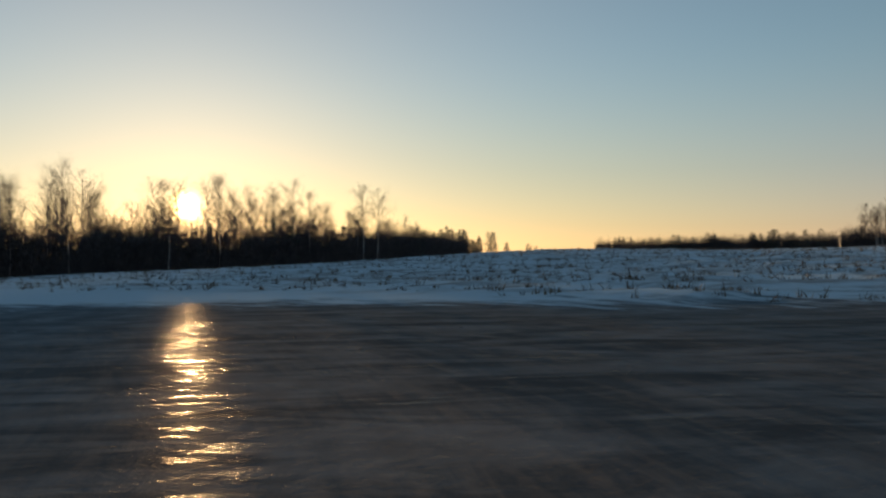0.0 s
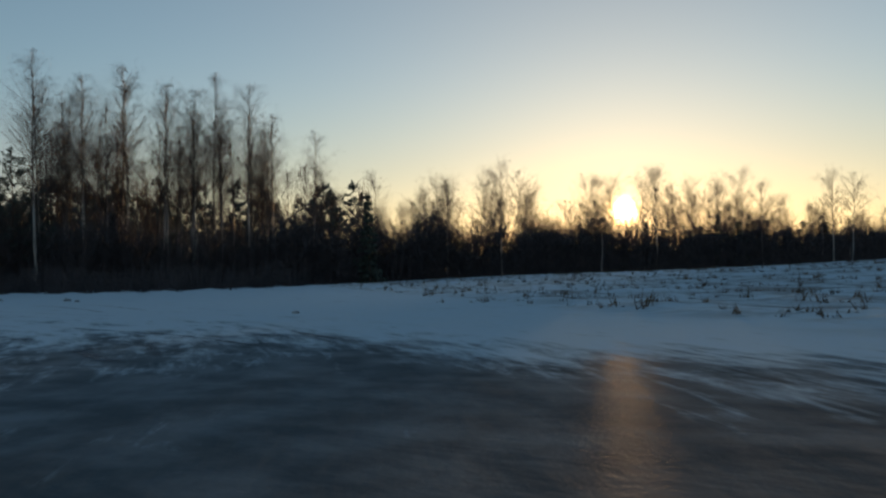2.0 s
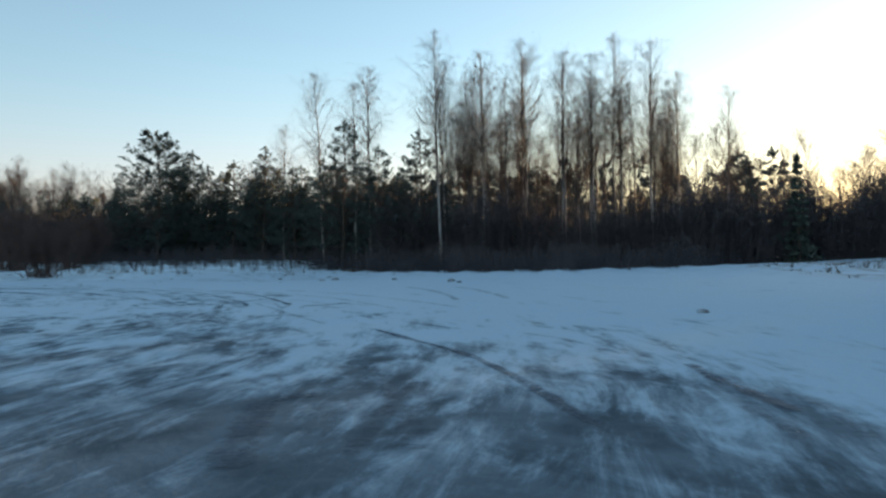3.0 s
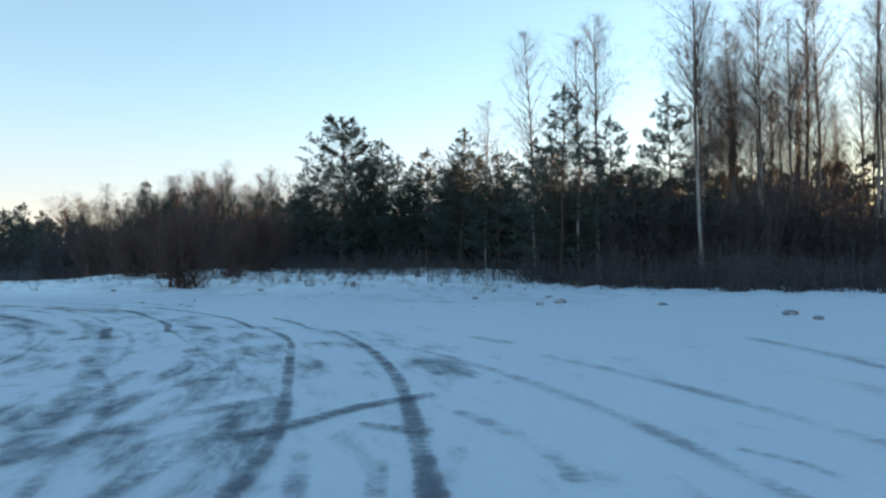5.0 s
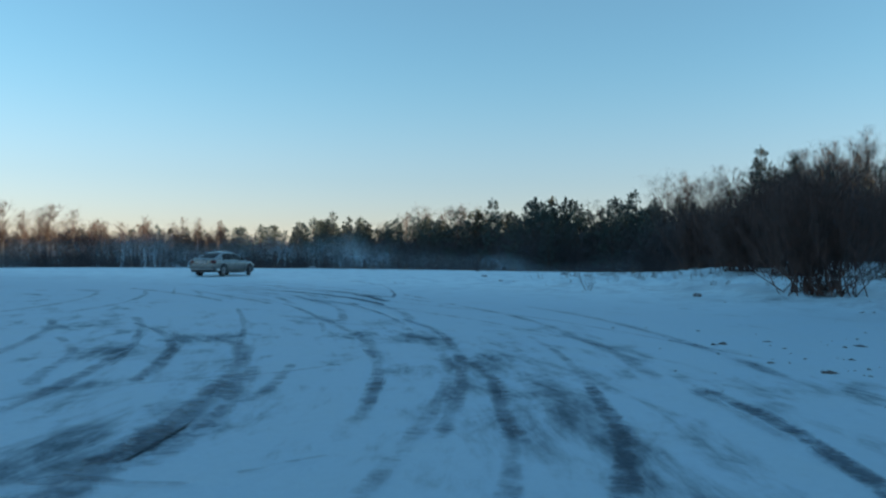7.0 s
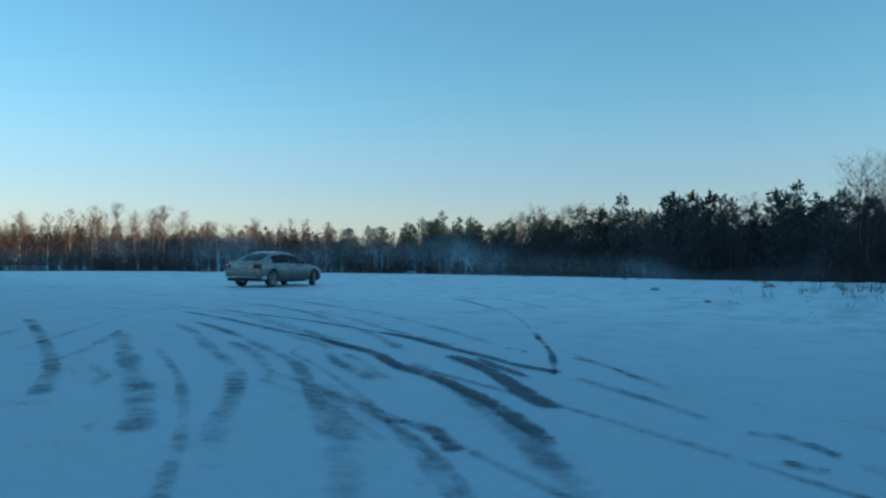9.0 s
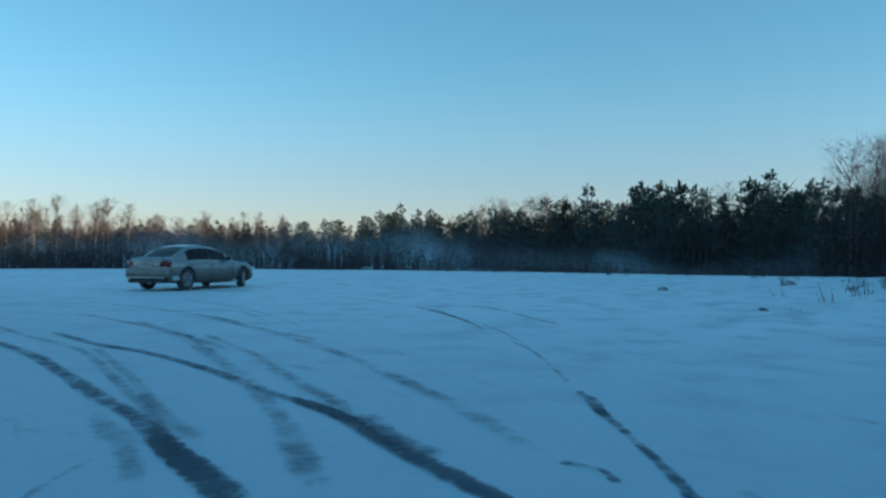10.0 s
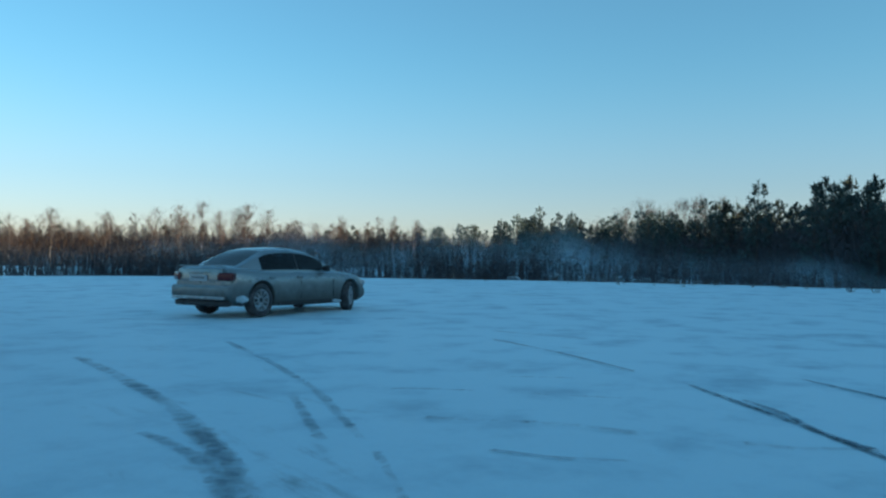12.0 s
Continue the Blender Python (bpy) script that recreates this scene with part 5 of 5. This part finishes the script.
def body_bm():
    ys = sorted(set([round(v, 3) for v in np.concatenate([np.linspace(-2.5, 2.52, 34)] + [a + ARCH * np.cos(np.linspace(0, np.pi, 13)) for a in AXLES])]))
    bm, rings = bmesh.new(), []
    for y in ys:
        w = curve(y, (-2.5, 0.72), (-2.42, 0.84), (-2.1, 0.91), (-1.0, 0.945), (0.5, 0.945), (1.5, 0.93), (2.0, 0.89), (2.3, 0.80), (2.45, 0.66), (2.52, 0.52))
        zt = curve(y, (-2.5, 0.90), (-2.46, 1.0), (-2.40, 1.055), (-2.2, 1.07), (-1.85, 1.045), (-1.1, 0.985), (0.9, 0.985), (1.2, 0.965), (1.7, 0.92), (2.1, 0.85), (2.3, 0.78), (2.45, 0.69), (2.52, 0.60))
        zb = curve(y, (-2.5, 0.46), (-2.42, 0.30), (-2.0, 0.23), (0, 0.19), (1.9, 0.20), (2.4, 0.24), (2.52, 0.36))
        h = zt - zb
        sec = [(0, zb), (0.8 * w, zb), (0.955 * w, zb + 0.06), (0.985 * w, zb + 0.2 * h), (1.0 * w, zb + 0.45 * h), (0.992 * w, zb + 0.62 * h), (0.968 * w, zb + 0.76 * h), (0.93 * w, zt - 0.075), (0.86 * w, zt - 0.03), (0.6 * w, zt - 0.004), (0, zt + 0.012)]
        for a in AXLES:
            if abs(y - a) < ARCH:
                lift = WHEEL_R + math.sqrt(ARCH ** 2 - (y - a) ** 2)
                sec = [(x, max(z, lift + 0.004 * k)) if 1 <= k <= 6 else (x, z) for k, (x, z) in enumerate(sec)]
                sec[1] = (0.72 * w, sec[1][1])
        right = [bm.verts.new((x, y, z)) for x, z in sec]
        left = [bm.verts.new((-x, y, z)) for x, z in sec[1:-1]]
        rings.append(right + left[::-1])
    for a, b in zip(rings, rings[1:]):
        for k in range(len(a)):
            bm.faces.new((a[k], a[(k + 1) % len(a)], b[(k + 1) % len(a)], b[k]))
    bm.faces.new(rings[0][::-1])
    bm.faces.new(rings[-1])
    bmesh.ops.recalc_face_normals(bm, faces=bm.faces)
    for f in bm.faces:
        f.smooth = len(f.verts) == 4
    return bm


ROOF = ((-2.1, 1.02), (-2.0, 1.07), (-1.75, 1.195), (-1.5, 1.315), (-1.25, 1.41), (-1.0, 1.462), (-0.8, 1.48), (-0.5, 1.487), (-0.25, 1.475), (0.0, 1.45),
        (0.15, 1.425), (0.3, 1.39), (0.45, 1.34), (0.6, 1.275), (0.75, 1.2), (0.9, 1.115), (1.05, 1.03), (1.2, 0.95))
STATIONS = (1.2, 1.05, 0.9, 0.78, 0.66, 0.54, 0.42, 0.3, 0.15, 0.0, -0.12, -0.25, -0.31, -0.5, -0.7, -0.9, -1.06, -1.2, -1.32, -1.44, -1.56, -1.7, -1.85, -1.97, -2.1)


def house_ring(y):
    """Half a cross-section of the cabin, from the belt line up to the middle of the roof."""
    zr, zb = curve(y, *ROOF), 0.935
    wb = curve(y, (-2.1, 0.66), (-1.9, 0.745), (-1.5, 0.815), (-1.0, 0.838), (0.0, 0.842), (0.7, 0.822), (1.2, 0.74))
    zs = zb + (zr - zb) * 0.86
    ws = wb - (zs - zb) * 0.44
    side = [(wb + (ws - wb) * f ** 1.25, y, zb + (zs - zb) * f) for f in (0.0, 0.12, 0.5, 0.9, 1.0)]
    return side + [(0.82 * ws, y, zs + 0.62 * (zr - zs)), (0.42 * ws, y, zr - 0.008), (0.0, y, zr)]


def house_parts():
    """The car's upper shell and its panes, each as a bmesh."""
    rings = [house_ring(y) for y in STATIONS]
    panes = {"windscreen": [], "front_window": [], "rear_window": [], "back_window": []}
    shell, post = [], []
    for k in range(len(rings) - 1):
        m = (STATIONS[k] + STATIONS[k + 1]) / 2
        for c in range(7):
            q = [rings[k][c], rings[k + 1][c], rings[k + 1][c + 1], rings[k][c + 1]]
            key = None
            if c in (1, 2) and -1.44 < m < 0.66:
                key = "front_window" if m > -0.25 else "post" if m > -0.31 else "rear_window"
            elif c >= 5 and 0.3 < m < 1.05:
                key = "windscreen"
            elif c >= 5 and -1.97 < m < -1.2:
                key = "back_window"
            (post if key == "post" else panes[key] if key else shell).append(q)

    def build(quads, sides):
        bm = bmesh.new()
        for sgn in sides:
            for q in quads:
                bm.faces.new([bm.verts.new((x * sgn, y, z)) for x, y, z in (q if sgn > 0 else q[::-1])])
        bmesh.ops.remove_doubles(bm, verts=bm.verts, dist=0.002)
        bmesh.ops.recalc_face_normals(bm, faces=bm.faces)
        for f in bm.faces:
            f.smooth = True
        return bm

    out = [("roof", build(shell, (1, -1)))]
    out += [(n, build(panes[n], (1, -1))) for n in ("windscreen", "back_window")]
    out += [("door_post", build(post, (s,))) for s in (1, -1)]
    out += [(n, build(panes[n], (s,))) for n in ("front_window", "rear_window") for s in (1, -1)]
    return out


def snow_crust(x, y, z, size):
    """A lump of snow packed on by the wheels."""
    bm = bmesh.new()
    bmesh.ops.create_icosphere(bm, subdivisions=3, radius=1.0)
    for v in bm.verts:
        v.co *= 1 + 0.3 * noise.noise(v.co * 1.9 + Vector((x * 5, y, 0)))
        v.co = Vector((v.co.x * size[0] + x, v.co.y * size[1] + y, v.co.z * size[2] + z))
    for f in bm.faces:
        f.smooth = True
    return bm


def block(size, at, bevel=0.02, turn=(0, 0, 0), taper=1.0):
    bm = bmesh.new()
    bmesh.ops.create_cube(bm, size=1.0)
    for v in bm.verts:
        if v.co.z > 0:
            v.co.x *= taper
            v.co.y *= taper
        v.co = Vector((v.co.x * size[0], v.co.y * size[1], v.co.z * size[2]))
    if bevel:
        bmesh.ops.bevel(bm, geom=list(bm.edges), offset=bevel, segments=2, affect="EDGES", profile=0.6)
    bm.transform(pose(*at, *turn))
    for f in bm.faces:
        f.smooth = True
    return bm


def lathe(profile, n=28):
    """Turns (radius, x) pairs round the x axis."""
    bm = bmesh.new()
    rings = [[bm.verts.new((x, r * math.cos(a), r * math.sin(a))) for a in np.arange(n) * 2 * math.pi / n] for r, x in profile]
    for a, b in zip(rings, rings[1:]):
        for k in range(n):
            bm.faces.new((a[k], a[(k + 1) % n], b[(k + 1) % n], b[k]))
    bmesh.ops.recalc_face_normals(bm, faces=bm.faces)
    for f in bm.faces:
        f.smooth = True
    return bm


def wheel(car, x, y, steer):
    sgn = 1 if x > 0 else -1
    hub = part("wheel", lathe([(0.001, 0.05), (0.07, 0.05), (0.075, 0.02), (0.075, -0.08), (0.001, -0.08)], 16), M_DARK, car)
    hub.matrix_basis = pose(x, y, WHEEL_R, 0, 0, steer + (0 if sgn > 0 else 180))
    part("tyre", lathe([(0.232, -0.105), (0.31, -0.118), (0.345, -0.10), (0.355, -0.06), (0.355, 0.06), (0.345, 0.10), (0.31, 0.118), (0.232, 0.105), (0.232, -0.105)]), M_RUBBER, hub)
    bm = lathe([(0.232, -0.10), (0.232, 0.10), (0.215, 0.104), (0.205, 0.09), (0.205, -0.10)])
    for k in range(10):
        sp = block((0.022, 0.036, 0.17), (0.078, 0, 0.135), 0.006)
        sp.transform(Matrix.Rotation(k * math.pi / 5, 4, "X"))
        me = bpy.data.meshes.new("spoke")
        sp.to_mesh(me)
        sp.free()
        bm.from_mesh(me)
        bpy.data.meshes.remove(me)
    part("rim", bm, M_RIM, hub, "snow-dusted alloy rim")


def sedan(x, y, heading):
    z = max(hgt(x, y), 0.0) + 0.004
    car = thing("sedan_car", "dirty silver four-door saloon car on the snow", "car", pose(x, y, z, 0, 0, heading))
    part("body", body_bm(), M_PAINT, car)
    for name, bm in house_parts():
        part(name, bm, {"roof": M_PAINT, "door_post": M_DARK}.get(name, M_TINT), car, {"roof": "", "door_post": "black door post"}.get(name, "dark tinted glass pane"))
    for a, steer in zip(AXLES, (24, 0)):
        for s in (1, -1):
            wheel(car, 0.80 * s, a, steer)
    for a in AXLES:
        part("wheel_well", block((1.5, 0.74, 0.36), (0, a, 0.52), 0.05), M_DARK, car)
    for s in (1, -1):
        part("tail_lamp", block((0.36, 0.24, 0.17), (0.715 * s, -2.375, 0.850), 0.045, (0, 0, 24 * s)), M_TAIL, car, "red tail lamp cluster")
        part("head_lamp", block((0.36, 0.16, 0.12), (0.60 * s, 2.36, 0.665), 0.03, (-14, 0, -24 * s)), M_HEAD, car, "clear headlamp")
        m = part("mirror", block((0.20, 0.10, 0.13), (0.95 * s, 0.60, 1.02), 0.035, (0, 0, -8 * s)), M_DARK, car, "dark wing mirror")
        for yy in (-0.18, -1.08):
            part("door_handle", block((0.03, 0.20, 0.028), (0.925 * s, yy - 0.12, 0.83), 0.008), M_PAINT, car)
        for yy in (0.90, -0.28):
            part("door_seam", block((0.012, 0.008, 0.40), (0.936 * s, yy, 0.56), 0), M_DARK, car)
        part("sill_trim", block((0.03, 1.95, 0.05), (0.915 * s, -0.03, 0.25), 0.01), M_DARK, car)
        part("exhaust_pipe", lathe([(0.03, -0.06), (0.035, 0.06)], 12), M_CHROME, car).matrix_basis = pose(0.5 * s, -2.44, 0.31, 0, 0, 90)
        part("head_rest", block((0.24, 0.10, 0.2), (0.36 * s, -0.35, 1.13), 0.04), M_SEAT, car)
        part("front_seat", block((0.5, 0.16, 0.3), (0.36 * s, -0.32, 0.99), 0.05), M_SEAT, car)
    part("rear_seat", block((1.3, 0.2, 0.26), (0, -1.22, 1.0), 0.05), M_SEAT, car)
    part("rear_bumper", block((1.72, 0.24, 0.26), (0, -2.43, 0.545), 0.07), M_PAINT, car)
    part("bumper_strip", block((1.62, 0.05, 0.07), (0, -2.535, 0.415), 0.02), M_RIM, car, "pale bumper strip")
    part("rear_apron", block((1.60, 0.18, 0.12), (0, -2.40, 0.30), 0.04), M_DARK, car)
    part("front_bumper", block((1.36, 0.18, 0.22), (0, 2.42, 0.42), 0.06), M_PAINT, car)
    part("grille", block((0.62, 0.05, 0.14), (0, 2.505, 0.62), 0.02), M_DARK, car)
    part("trunk_strip", block((0.66, 0.02, 0.02), (0, -2.525, 0.945), 0.006), M_RIM, car, "dull metal strip over the number plate")
    plate = part("number_plate", block((0.54, 0.012, 0.125), (0, -2.532, 0.82), 0.004), M_PLATE, car, "blank pale number plate")
    for k in range(6):
        part("plate_mark", block((0.04, 0.006, 0.06), (-0.19 + 0.075 * k, -2.54, 0.83), 0), M_MARK, plate)
    part("trunk_lid", block((1.34, 0.05, 0.26), (0, -2.475, 0.885), 0.022, (-7, 0, 0)), M_PAINT, car)
    part("trunk_lip", block((1.36, 0.09, 0.022), (0, -2.435, 1.068), 0.008), M_PAINT, car)
    for s in (1, -1):
        part("snow_crust", snow_crust(0.875 * s, -2.08, 0.40, (0.04, 0.19, 0.09)), M_CRUST, car, "packed white snow on the bumper corner")
        part("snow_crust", snow_crust(0.90 * s, 1.02, 0.25, (0.04, 0.22, 0.05)), M_CRUST, car, "packed white snow on the sill")
    return car


sedan(-79.0, -11.93, 104.0).scale = (0.95, 0.92, 0.98)
